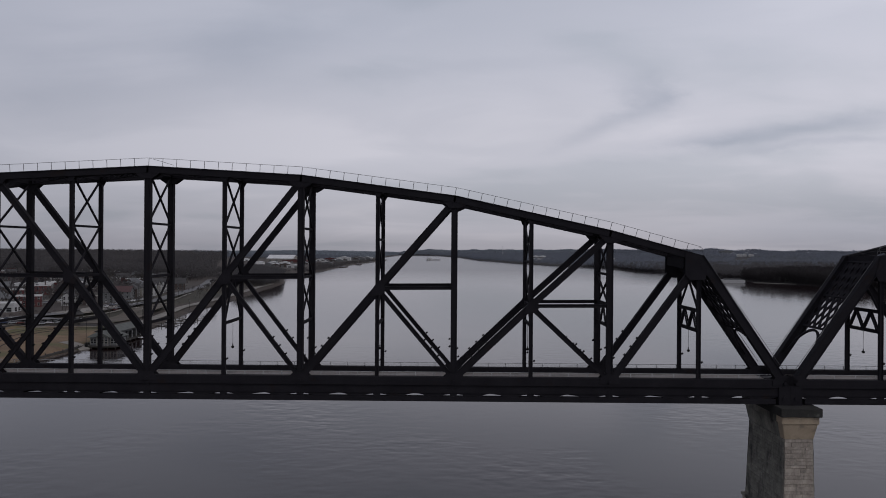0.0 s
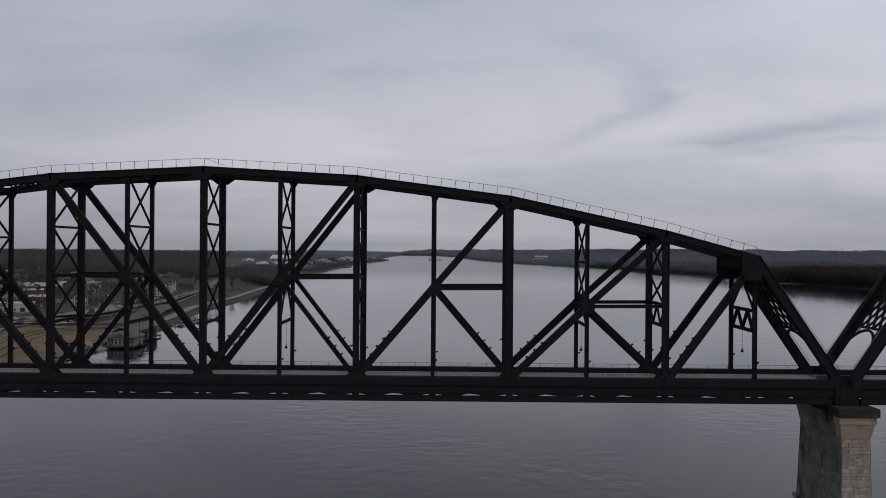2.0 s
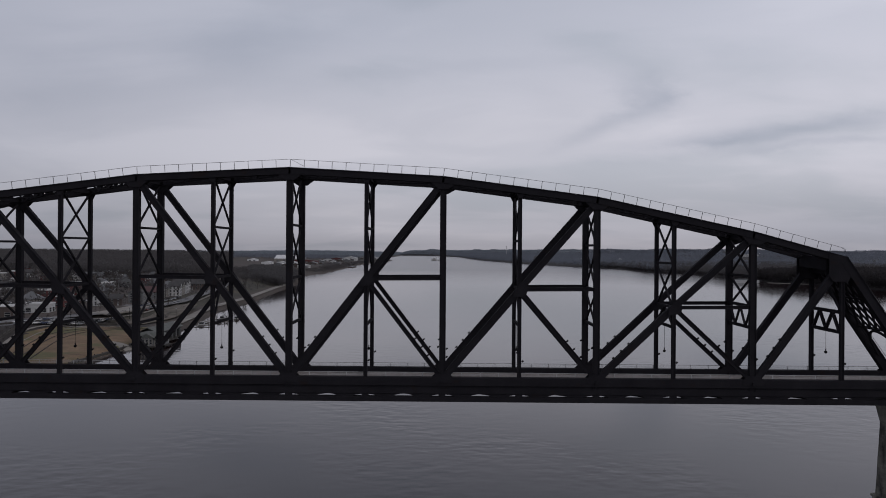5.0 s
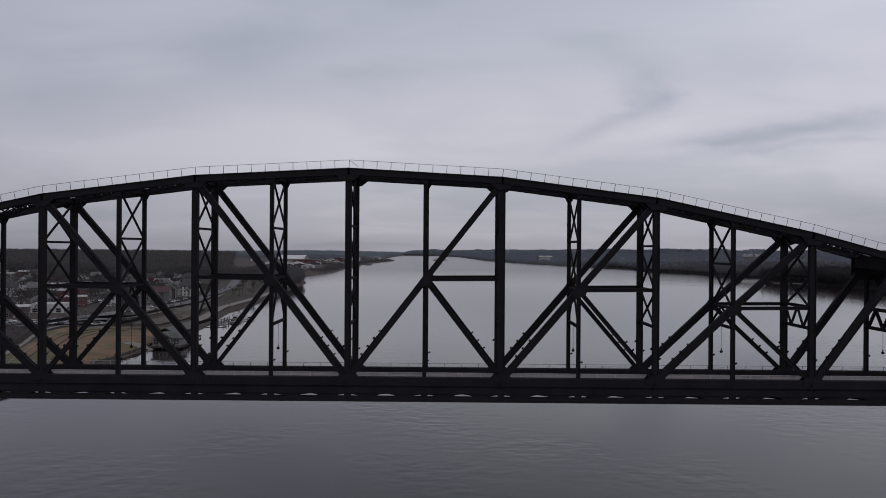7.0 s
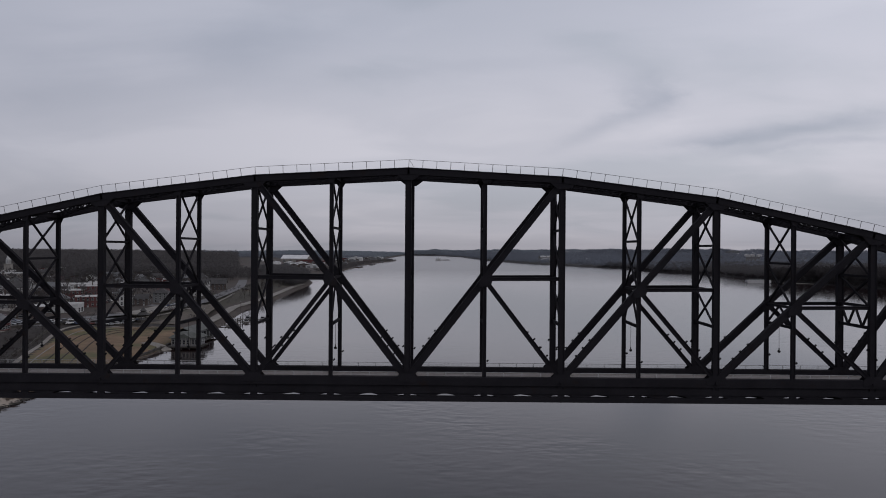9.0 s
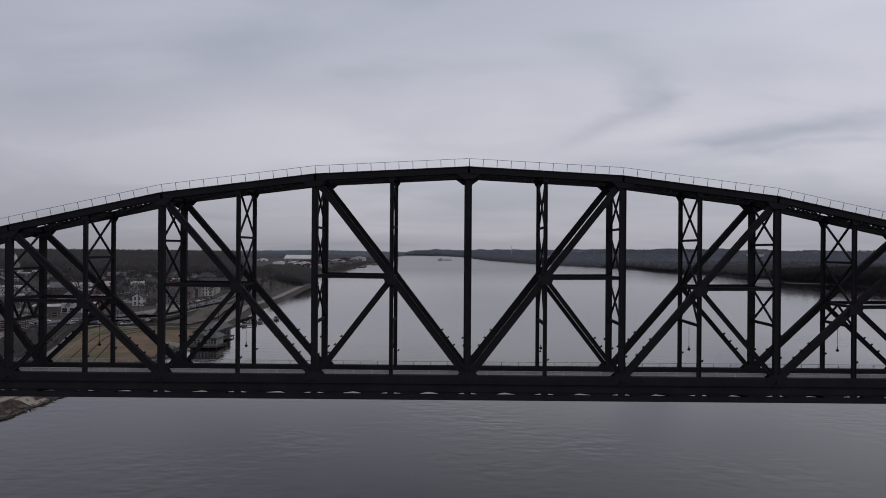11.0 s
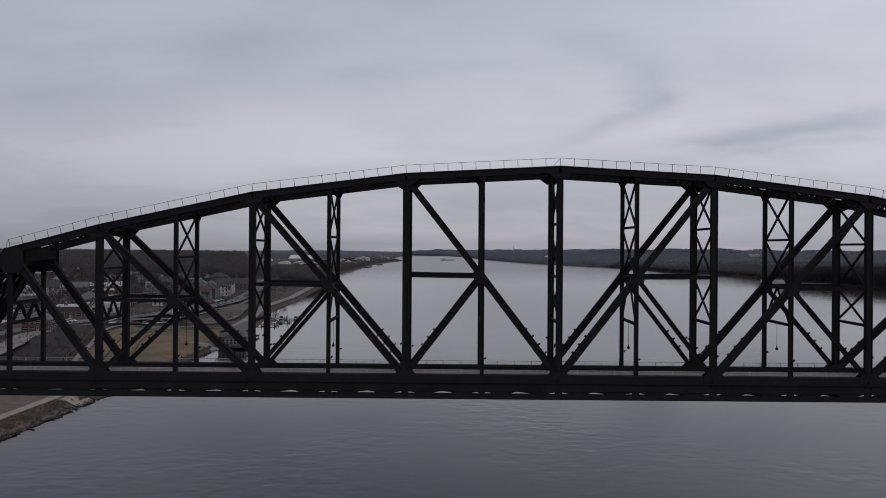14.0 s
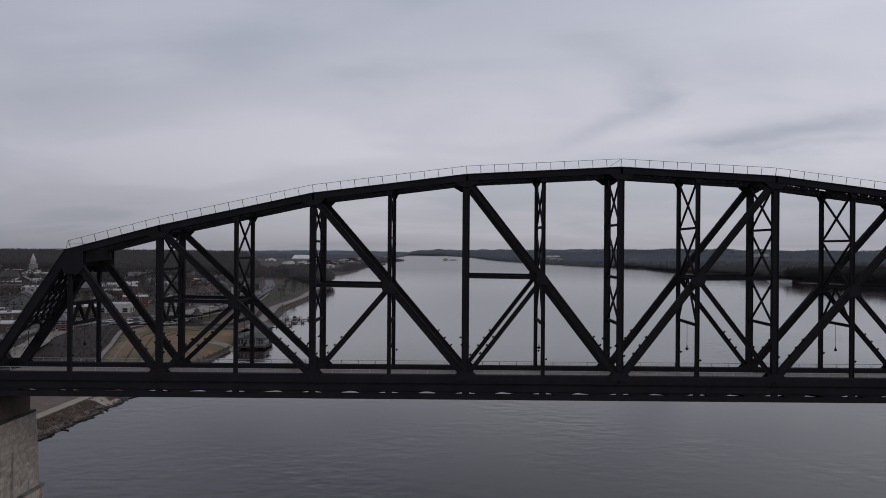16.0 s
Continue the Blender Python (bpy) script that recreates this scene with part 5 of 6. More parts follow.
PILE_BM.free()
PILE_ME.materials.append(PILE)


def dock(x0, x1, y, fingers):
    root = empty("boat_dock", x0, y, 0.0)
    n = int(abs(x1 - x0) / 0.6)
    bm = bmesh.new()
    for i in range(n):
        box(bm, i * 0.6, -0.9, 0.62, i * 0.6 + 0.56, 0.9, 0.72)
    box(bm, 0, -0.8, 0.4, n * 0.6, -0.6, 0.62)
    box(bm, 0, 0.6, 0.4, n * 0.6, 0.8, 0.62)
    tagged(part("walkway", bm, TIMBER, root), kind="stuff")
    for f in range(fingers):
        fx = 2.5 + f * (n * 0.6 - 4) / max(fingers - 1, 1)
        bm = bmesh.new()
        box(bm, fx - 0.5, 0.9, 0.5, fx + 0.5, 8.0, 0.68)
        part("finger", bm, TIMBER, root)
        for yy in (-1.1, 4.0, 8.1):
            again("mooring_post", PILE_ME, root, pose(fx + 0.7, yy, 0))
    tagged(root, "grey timber boat dock with finger piers on piles", "dock", "boat docks")


dock(-117, -106, 292, 2)
dock(-118, -103, 309, 3)
dock(-120, -101, 326, 3)


def small_boat(x, y, rot, label, mat):
    root = empty("motor_boat", x, y, -0.25, rot)
    bm = bmesh.new()
    prism(bm, [(-3.0, -1.1), (1.4, -1.1), (2.6, -0.6), (3.2, 0.0), (2.6, 0.6), (1.4, 1.1), (-3.0, 1.1)], "z", 0.0, 1.05)
    for v in bm.verts:
        if v.co.z < 0.5:
            v.co.x, v.co.y = v.co.x * 0.86, v.co.y * 0.6
    part("hull", bm, mat, root)
    bm = bmesh.new()
    prism(bm, [(-1.2, 1.05), (1.0, 1.05), (0.5, 1.9), (-1.2, 1.95)], "y", -0.85, 0.85)
    part("cabin", bm, PANE, root)
    bm = bmesh.new()
    box(bm, -1.4, -0.95, 1.96, 0.6, 0.95, 2.04)
    part("canopy", bm, mat, root)
    tagged(root, label, "boat", "boats at the docks")


small_boat(-113.0, 297.5, 92, "white motor boat moored at the dock", WHITE_WALL)
small_boat(-109.0, 315.0, 88, "white motor boat moored at the dock", WHITE_WALL)
small_boat(-112.5, 331.0, 90, "grey motor boat moored at the dock", GREY_WALL)
small_boat(-104.0, 331.5, 90, "white motor boat moored at the dock", WHITE_WALL)


def car(name, label, paint):
    root = empty(name, 0, 0, 0)
    bm = bmesh.new()
    prism(bm, [(-2.2, 0.35), (2.2, 0.35), (2.25, 0.75), (1.2, 0.95), (-1.9, 1.0), (-2.25, 0.8)], "y", -0.88, 0.88)
    bmesh.ops.bevel(bm, geom=bm.edges[:], offset=0.06, segments=1, affect="EDGES")
    body = part("body", bm, paint, root)
    bm = bmesh.new()
    lo = [bm.verts.new(p) for p in ((-1.75, -0.8, 0.95), (0.95, -0.8, 0.93), (0.95, 0.8, 0.93), (-1.75, 0.8, 0.95))]
    hi = [bm.verts.new(p) for p in ((-1.2, -0.65, 1.42), (0.25, -0.65, 1.42), (0.25, 0.65, 1.42), (-1.2, 0.65, 1.42))]
    for i in range(4):
        bm.faces.new((lo[i], lo[(i + 1) % 4], hi[(i + 1) % 4], hi[i]))
    bm.faces.new(lo[::-1]), bm.faces.new(hi)
    part("window", bm, PANE, body)
    bm = bmesh.new()
    box(bm, -1.2, -0.66, 1.41, 0.25, 0.66, 1.47)
    part("roof", bm, paint, body)
    bm = bmesh.new()
    tube(bm, (0, -0.12, 0), (0, 0.12, 0), 0.34, 10)
    me = bpy.data.meshes.new("wheel")
    bm.to_mesh(me)
    bm.free()
    me.materials.append(TYRE)
    for px in (-1.35, 1.4):
        for py in (-0.8, 0.8):
            again("wheel", me, root, pose(px, py, 0.34))
    return tagged(root, label, "car", "parked cars")


PAINTS = [(material("white car paint", (0.55, 0.55, 0.55), (0.62, 0.62, 0.62), 0.35), "white parked car"), (material("silver car paint", (0.28, 0.29, 0.30), (0.33, 0.34, 0.35), 0.35, 0.4), "silver parked car"),
          (material("black car paint", (0.012, 0.012, 0.014), (0.02, 0.02, 0.022), 0.3), "black parked car"), (material("red car paint", (0.07, 0.016, 0.014), (0.10, 0.022, 0.018), 0.35), "dark red parked car"), (material("blue car paint", (0.02, 0.03, 0.07), (0.03, 0.045, 0.09), 0.35), "dark blue parked car")]
spots = []
for i in range(16):
    f = i / 15
    spots.append((-176.5 + 21 * f + (1.5 if f > 0.5 else 0), 236 + 46 * f, 66))
for i in range(9):
    spots.append((-151.5 - i * 0.55, 318 + i * 7.5, 95))
for i in range(10):
    spots.append((-187 - (i % 2) * 6.5, 222 + (i // 2) * 3.4, 12))
for i in range(8):
    spots.append((-205 - i * 8.0, 252 + i * 5.3, 28))
for i in range(12):
    spots.append((-172 + 17 * i / 11, 229 + 40 * i / 11, 66))
for i in range(10):
    spots.append((-158.5 - i * 0.8, 322 + i * 9.0, 95))
for i in range(14):
    spots.append((-214 - i * 6.2, 226 + i * 3.4, 118))
for i in range(12):
    spots.append((-196 - i * 4.4, 276 + i * 5.6, 30))
for i in range(10):
    spots.append((-203 - i * 0.9, 340 + i * 6.0, 96))
spots = [q for q in spots if all(abs(q[0] - a) > 8 or abs(q[1] - b) > 8 for a, b in placed)]
first = {}
for i, (cx, cy, ca) in enumerate(spots):
    k = (0, 1, 2, 0, 4, 1, 3, 2, 0, 1)[i % 10]
    m = pose(cx, cy, height(cx, cy) + 0.2, 0, 0, ca)
    if k not in first:
        first[k] = car("car", PAINTS[k][1] + " beside the street", PAINTS[k][0])
        first[k].matrix_basis = m
    else:
        copy_thing(first[k], m)


def lamp_post(x, y, h=6.0):
    root = empty("street_lamp", x, y, height(x, y))
    bm = bmesh.new()
    tube(bm, (0, 0, -0.2), (0, 0, h), 0.09, 6)
    part("pole", bm, LAMP, root)
    bm = bmesh.new()
    bmesh.ops.create_icosphere(bm, subdivisions=1, radius=0.3, matrix=pose(0, 0, h + 0.2))
    part("globe", bm, TRIM, root)
    tagged(root, "dark street lamp with a pale globe", "street lamp", "street lamps")


for lx, ly in ((-163, 140), (-168, 156), (-175, 178), (-150, 292), (-149, 326), (-152, 372), (-157, 430), (-166, 262), (-176, 240), (-128, 300), (-131, 380)):
    lamp_post(lx, ly)


def utility_pole(x, y):
    root = empty("utility_pole", x, y, height(x, y))
    bm = bmesh.new()
    tube(bm, (0, 0, -0.3), (0, 0, 10.5), 0.15, 6)
    part("pole", bm, PILE, root)
    bm = bmesh.new()
    box(bm, -1.2, -0.06, 9.6, 1.2, 0.06, 9.75)
    part("crossarm", bm, PILE, root)
    tagged(root, "dark wooden utility pole with a crossarm", "utility pole", "utility poles")


for ux, uy in ((-196, 238), (-215, 256), (-240, 272), (-270, 290), (-172, 300), (-166, 345), (-170, 392), (-178, 440), (-190, 490), (-205, 345), (-235, 372), (-196, 205)):
    utility_pole(ux, uy)


def wall_along(name, pts, hgt, thick, mat, label, cat):
    line = smooth_line(pts, 3.0)
    root = empty(name, *line[0], height(*line[0]))
    bm = bmesh.new()
    for a, b in zip(line, line[1:]):
        za, zb = height(*a), height(*b)
        sweep(bm, (*a, za + hgt / 2 - 0.3), (*b, zb + hgt / 2 - 0.3), [(-thick / 2, -hgt / 2 - 0.3), (thick / 2, -hgt / 2 - 0.3), (thick / 2, hgt / 2 + 0.3), (-thick / 2, hgt / 2 + 0.3)], Vector((-(b[1] - a[1]), b[0] - a[0], 0)))
    held(link_mesh("wall", bm, mat), root)
    bm = bmesh.new()
    for a in line[::2]:
        z = height(*a)
        box(bm, a[0] - 0.15, a[1] - 0.15, z, a[0] + 0.15, a[1] + 0.15, z + hgt + 0.5)
    held(tagged(link_mesh("post", bm, mat), kind="stuff"), root)
    tagged(root, label, cat)


wall_along("retaining_wall", [(x - 6.0, y + 3) for x, y in ARC[1:-1]], 1.0, 0.5, DARK_STONE, "dark stone retaining wall above the curved path", "wall")
wall_along("shore_wall", [(left_edge(y) - 1.6, y) for y in range(134, 262, 12)], 0.8, 0.9, DARK_STONE, "low dark stone edge of the lawn at the water", "wall")
wall_along("retaining_wall", [(-165, 120), (-172, 150), (-183, 185), (-178, 225), (-163, 262)], 1.0, 0.4, DARK_STONE, "dark retaining wall below the street", "wall")

# ---- rocks and weeds at the waterline ----
rngr = random.Random(5)
verts, faces = [], []
base_bm = bmesh.new()
bmesh.ops.create_icosphere(base_bm, subdivisions=1, radius=1.0)
base_v, base_f = [v.co.copy() for v in base_bm.verts], [[v.index for v in f.verts] for f in base_bm.faces]
base_bm.free()
for i in range(2600):
    y = rngr.uniform(25, 135) if i < 2100 else rngr.uniform(135, 420)
    s = rngr.gauss(0.35, 0.5) if i < 2100 else rngr.gauss(0.5, 0.4)
    x = left_edge(y) - s
    r = rngr.uniform(0.09, 0.27) * (1.0 if s < 2 else 0.6)
    m = Matrix.Translation((x, y, height(x, y) + r * 0.15)) @ Euler((rngr.uniform(-0.5, 0.5), rngr.uniform(-0.5, 0.5), rngr.gauss(1.57, 0.7))).to_matrix().to_4x4() @ Matrix.Diagonal((r * rngr.uniform(1.0, 2.2), r, r * rngr.uniform(0.35, 0.7), 1))
    n = len(verts)
    verts += [m @ (v * rngr.uniform(0.8, 1.2)) for v in base_v]
    faces += [[n + k for k in f] for f in base_f]
me = bpy.data.meshes.new("riprap")
me.from_pydata(verts, [], faces)
me.materials.append(ROCK)
tagged(new("riprap", me), "grey broken riprap rocks along the waterline", "rocks", kind="stuff")

# driftwood logs washed up along the waterline
drift = bmesh.new()
for i in range(170):
    y = rngr.uniform(28, 130)
    x = left_edge(y) - rngr.uniform(-0.5, 1.3)
    turn, half, r = rngr.gauss(1.57, 0.35), rngr.uniform(0.6, 3.2), rngr.uniform(0.07, 0.2)
    d = Vector((math.cos(turn), math.sin(turn), rngr.uniform(-0.04, 0.04)))
    c = Vector((x, y, max(height(x, y), 0.0) + r * 0.8))
    tube(drift, c - d * half, c + d * half, r, 5)
tagged(link_mesh("driftwood", drift, PILE), "dark wet driftwood logs along the waterline", "driftwood", kind="stuff")

verts, faces = [], []
WEED = material("dry weed stalks", (0.095, 0.072, 0.060), (0.185, 0.145, 0.122), 0.95, 0, 0.1, 1.0, 0, island=0.3)
for i in range(26000):
    y = rngr.uniform(25, 132)
    s = rngr.uniform(1.6, 5.6)
    x = left_edge(y) - s
    if noise.noise((x * 0.45, y * 0.30, 2)) < rngr.uniform(-0.5, 0.15):
        continue
    z = height(x, y)
    a, h, w = rngr.random() * 6.28, rngr.uniform(0.15, 0.5), rngr.uniform(0.06, 0.18)
    n = len(verts)
    verts += [(x - w * math.cos(a), y - w * math.sin(a), z - 0.05), (x + w * math.cos(a), y + w * math.sin(a), z - 0.05), (x + rngr.uniform(-0.4, 0.4), y + rngr.uniform(-0.4, 0.4), z + h)]
    faces.append((n, n + 1, n + 2))
me = bpy.data.meshes.new("weeds")
me.from_pydata(verts, [], faces)
me.materials.append(WEED)
tagged(new("weeds", me), "dry brown weeds on the river bank", "weeds", kind="stuff")

# ---- trees ----
def grow(rng, bm, a, d, length, r, depth, tips):
    """A limb that bends and forks; the last forks leave their ends in tips."""
    b = a + d * length
    sides = 5 if depth > 2 else 3
    ring0 = [(r * math.cos(2 * math.pi * i / sides), r * math.sin(2 * math.pi * i / sides)) for i in range(sides)]
    s = d.orthogonal().normalized()
    u = d.cross(s)
    q = r * 0.68
    lo = [bm.verts.new(a + s * p + u * o) for p, o in ring0]
    hi = [bm.verts.new(b + s * p * 0.68 + u * o * 0.68) for p, o in ring0]
    for i in range(sides):
        bm.faces.new((lo[i], lo[(i + 1) % sides], hi[(i + 1) % sides], hi[i]))
    if depth == 0:
        tips.append((b, d))
        return
    n = 3 if depth > 1 else 4
    for k in range(n):
        ax = Vector((rng.uniform(-1, 1), rng.uniform(-1, 1), rng.uniform(-0.3, 0.6)))
        e = (d + ax * (0.55 if depth > 2 else 0.75) + Vector((0, 0, 0.12))).normalized()
        grow(rng, bm, b, e, length * rng.uniform(0.55, 0.82), q, depth - 1, tips)


def bare_tree(seed, h):
    rng = random.Random(seed)
    trunk, tips = bmesh.new(), []
    grow(rng, trunk, Vector((0, 0, -0.3)), Vector((rng.uniform(-0.06, 0.06), rng.uniform(-0.06, 0.06), 1)).normalized(), h * 0.3, h * 0.022, 4, tips)
    crown = bmesh.new()
    for p, d in tips:
        for k in range(5):
            e = (d + Vector((rng.uniform(-1, 1), rng.uniform(-1, 1), rng.uniform(-0.5, 0.9)))).normalized() * h * rng.uniform(0.04, 0.1)
            o = e.orthogonal().normalized() * h * 0.004
            crown.faces.new([crown.verts.new(q) for q in (p - o, p + o, p + e)])
    return trunk, crown


TREES = []
rngq = random.Random(21)
for seed in range(4):
    root = empty("bare_tree", 0, 0, 0)
    tr, cr = bare_tree(seed + 3, 11.0)
    part("trunk", tr, BARK, root)
    part("crown", cr, TWIG, root)
    tagged(root, "bare winter tree with grey twigs", "tree", "bare trees in the town")
    TREES.append(root)
fixed = [(-158, 118, 0.8), (-171, 150, 0.6), (-176, 170, 0.55), (-146, 300, 0.6), (-150, 345, 0.7), (-166, 292, 0.6), (-163, 352, 0.7), (-168, 410, 0.8), (-150, 455, 0.9), (-153, 480, 1.0), (-158, 505, 1.1), (-155, 530, 1.0), (-164, 560, 1.2), (-160, 590, 1.1)]
for k in range(150):
    ty = rngq.uniform(230, 760)
    tx = -190 - rngq.random() * 330 - max(0, ty - 450) * 0.2
    if all(abs(tx - a) > 7.5 or abs(ty - b) > 7.5 for a, b in placed):
        fixed.append((tx, ty, rngq.uniform(0.7, 1.35)))
for k, (tx, ty, sc) in enumerate(fixed):
    m = pose(tx, ty, height(tx, ty), 0, 0, rngq.uniform(0, 360))
    if k < 4:
        TREES[k].matrix_basis = m @ Matrix.Diagonal((sc, sc, sc, 1))
    else:
        t4 = copy_thing(TREES[k % 4], m)
        t4.scale = (sc, sc, sc * rngq.uniform(0.9, 1.15))


def woods(name, label, count, where, seed, mat, tall=(11, 18), blades=30, fine=1.0):
    """Many far trees in one object: a thin trunk and a loose crown of small twig blades each."""
    rng = np.random.default_rng(seed)
    vs, fs = [], []
    base = 0
    done = 0
    while done < count:
        got = where(rng)
        if got is None:
            continue
        x, y, z = got
        done += 1
        h = rng.uniform(*tall)
        cw = h * rng.uniform(0.36, 0.58)
        n = blades
        c = rng.normal(0, 1, (n, 3))
        c /= np.linalg.norm(c, axis=1)[:, None]
        c *= rng.uniform(0.25, 1.0, (n, 1)) ** 0.6
        c = c * np.array([cw, cw, h * 0.36]) + np.array([x, y, z + h * 0.60])
        size = fine * h * rng.uniform(0.05, 0.13, (n, 1))
        e1, e2 = rng.normal(0, 1, (n, 3)), rng.normal(0, 1, (n, 3))
        e1[:, 2] += 0.8
        tri = np.stack([c - e1 * size * 0.6, c + e2 * size * 0.6, c + e1 * size * 0.8], 1).reshape(-1, 3)
        r = h * 0.008
        trunk = np.array([[x - r, y, z - 0.5], [x + r, y - r, z - 0.5], [x, y, z + h * 0.8]])
        vs.append(tri)
        vs.append(trunk)
        m = n * 3 + 3
        fs.append(np.arange(base, base + m).reshape(-1, 3))
        base += m
    v, f = np.concatenate(vs), np.concatenate(fs)
    me = bpy.data.meshes.new(name)
    me.from_pydata(v.tolist(), [], f.tolist())
    me.materials.append(mat)
    return tagged(new(name, me), label, "woods", kind="stuff")


def left_wood(rng):
    y = 480 + rng.random() ** 1.4 * 2600
    e = left_edge(y)
    s = (70 if y > 640 else 190) + rng.random() ** 1.2 * (350 + y * 0.55)
    x = e - s
    if (x + 20) / (y + 94) < -0.78:
        return None
    slope = x / (y + 94)
    if y > 640 and -0.29 < slope < -0.09:
        return None
    if y < 720 and slope < -0.52:
        return None
    return x, y, height(x, y)


def left_shore(rng):
    y = 655 + rng.random() * 300
    s = 5 + rng.random() ** 1.2 * (30 + 0.12 * (y - 640))
    x = left_edge(y) - s
    return x, y, height(x, y)


def left_tip(rng):
    y = 1960 + rng.random() * 700
    s = 90 + rng.random() * 500
    x = left_edge(y) - s
    return x, y, height(x, y)


def town_edge(rng):
    y = 250 + rng.random() * 550
    x = -196 - rng.random() * 420 - max(0, y - 500) * 0.2
    if any(abs(x - a) < 8 and abs(y - b) < 8 for a, b in placed):
        return None
    return x, y, height(x, y)


def right_near(rng):
    y = 640 + rng.random() * 300
    e = lerp_table(RIGHT, y)
    s = 1 + rng.random() ** 1.2 * 420
    return e + s, y, right_height(s, e + s, y)


def right_wood(rng):
    y = 960 + rng.random() ** 1.2 * 640
    e = lerp_table(RIGHT, y)
    s = 1 + rng.random() ** 1.2 * 460
    return e + s, y, right_height(s, e + s, y)


def right_far(rng):
    y = 1250 + rng.random() * 3300
    e = lerp_table(RIGHT, y)
    s = 3 + rng.random() ** 1.5 * 2300
    if s > 40 + 0.75 * y:
        return None
    # a clearing before the long white buildings
    if 2050 < y < 3270 and abs(e + s - 461 * (y + 94) / 3365) < 42 * (y + 94) / 3365:
        return None
    # and one before the pale buildings on the hill
    if 1750 < y < 2890 and abs(e + s - 1264 * (y + 94) / 2994) < 34 * (y + 94) / 2994:
        return None
    return e + s, y, right_height(s, e + s, y)


def far_end(rng):
    y = 4380 + rng.random() * 470
    x = -420 + rng.random() * 1300
    e = lerp_table(RIGHT, y)
    if x < e + 4:
        return None
    return x, y, right_height(x - e, x, y)


def far_ridge(rng):
    y = 4380 + rng.random() * 470
    x = 880 + rng.random() * 2400
    return x, y, right_height(x - lerp_table(RIGHT, y), x, y)


def left_far(rng):
    y = 2450 + rng.random() * 2400
    s = 4 + rng.random() * 700
    x = left_edge(y) - s
    return x, y, height(x, y)


woods("woodland", "dark bare winter woods behind the town", 8800, left_wood, 1, TWIG, (13, 20), 64, 0.55)
woods("woodland", "dark bare trees on the wooded point", 1200, left_shore, 2, TWIG_COVE_HAZE, (8, 13.5), 90, 0.55)
def right_shore(rng):
    y = 640 + rng.random() ** 1.3 * 1000
    e = lerp_table(RIGHT, y)
    s = -1.0 + rng.random() * 13
    return e + s, y, right_height(s, e + s, y)


woods("thicket", "dark brush along the wooded bank", 1800, right_shore, 16, TWIG_BANK, (2.5, 7.0), 40, 1.0)


def left_low(rng):
    y = 680 + rng.random() * 800
    x = left_edge(y) - 14 - rng.random() * 260
    if x / (y + 94) < -0.31 or (y > 1050 and x / (y + 94) < -0.16):
        return None
    return x, y, height(x, y)


woods("thicket", "low bare thickets before the shipyard", 1600, left_low, 8, TWIG, (2.5, 6.5), 30)
woods("woodland", "bare trees on the far point", 2200, left_tip, 3, TWIG_HAZE_GREY, (8, 13), 26)


def left_bank(rng):
    y = 1080 + rng.random() * 1320
    s = 2 + rng.random() * 26
    x = left_edge(y) - s
    return x, y, height(x, y)


woods("thicket", "dark brush along the shipyard bank", 1500, left_bank, 10, TWIG, (2.0, 5.0), 30, 1.2)
woods("woodland", "bare trees among the houses", 1100, town_edge, 4, TWIG, (5, 10), 36)
woods("woodland", "dark bare trees in the yards of the town", 1000, town_edge, 18, TWIG_BANK, (4, 8.5), 40, 0.8)
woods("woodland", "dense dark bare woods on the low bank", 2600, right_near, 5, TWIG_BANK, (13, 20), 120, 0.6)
woods("woodland", "bare woods beyond the cove, greyed for haze", 4200, right_wood, 14, TWIG_COVE_HAZE, (9, 15), 100, 0.55)
woods("woodland", "wooded hills far across the river", 16000, right_far, 6, TWIG_HAZE_GREY, (10, 16), 24, 1.1)
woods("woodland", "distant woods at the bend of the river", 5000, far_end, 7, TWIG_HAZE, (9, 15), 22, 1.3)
woods("woodland", "wooded ridge along the far horizon", 7000, far_ridge, 15, TWIG_HAZE_GREY, (12, 18), 20, 1.3)
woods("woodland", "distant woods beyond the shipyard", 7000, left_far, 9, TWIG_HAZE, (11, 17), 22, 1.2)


def bed_shrub(rng):
    y = 105 + rng.random() * 185
    x = left_edge(y) - 34 - rng.random() * 32
    if y < 262 and arc_x(y) is not None and x > arc_x(y) - 2.5:
        return None
    return x, y, height(x, y)


def bank_shrub(rng):
    y = 290 + rng.random() * 420
    x = left_edge(y) - 15 - rng.random() * 24
    return x, y, height(x, y)


woods("shrubs", "dark leafless shrubs on the planted bank", 800, bed_shrub, 12, TWIG_DARK, (0.6, 2.0), 40, 0.7)
woods("shrubs", "scattered leafless shrubs on the grass bank", 170, bank_shrub, 13, TWIG, (1.2, 4.0), 40)

# ---- far things along the river ----
SHEET = material("white sheet metal", (0.50, 0.50, 0.50), (0.68, 0.68, 0.68), 0.6, 0, 0.05, 1.0, 0.01, stretch=(4, 1, 1))


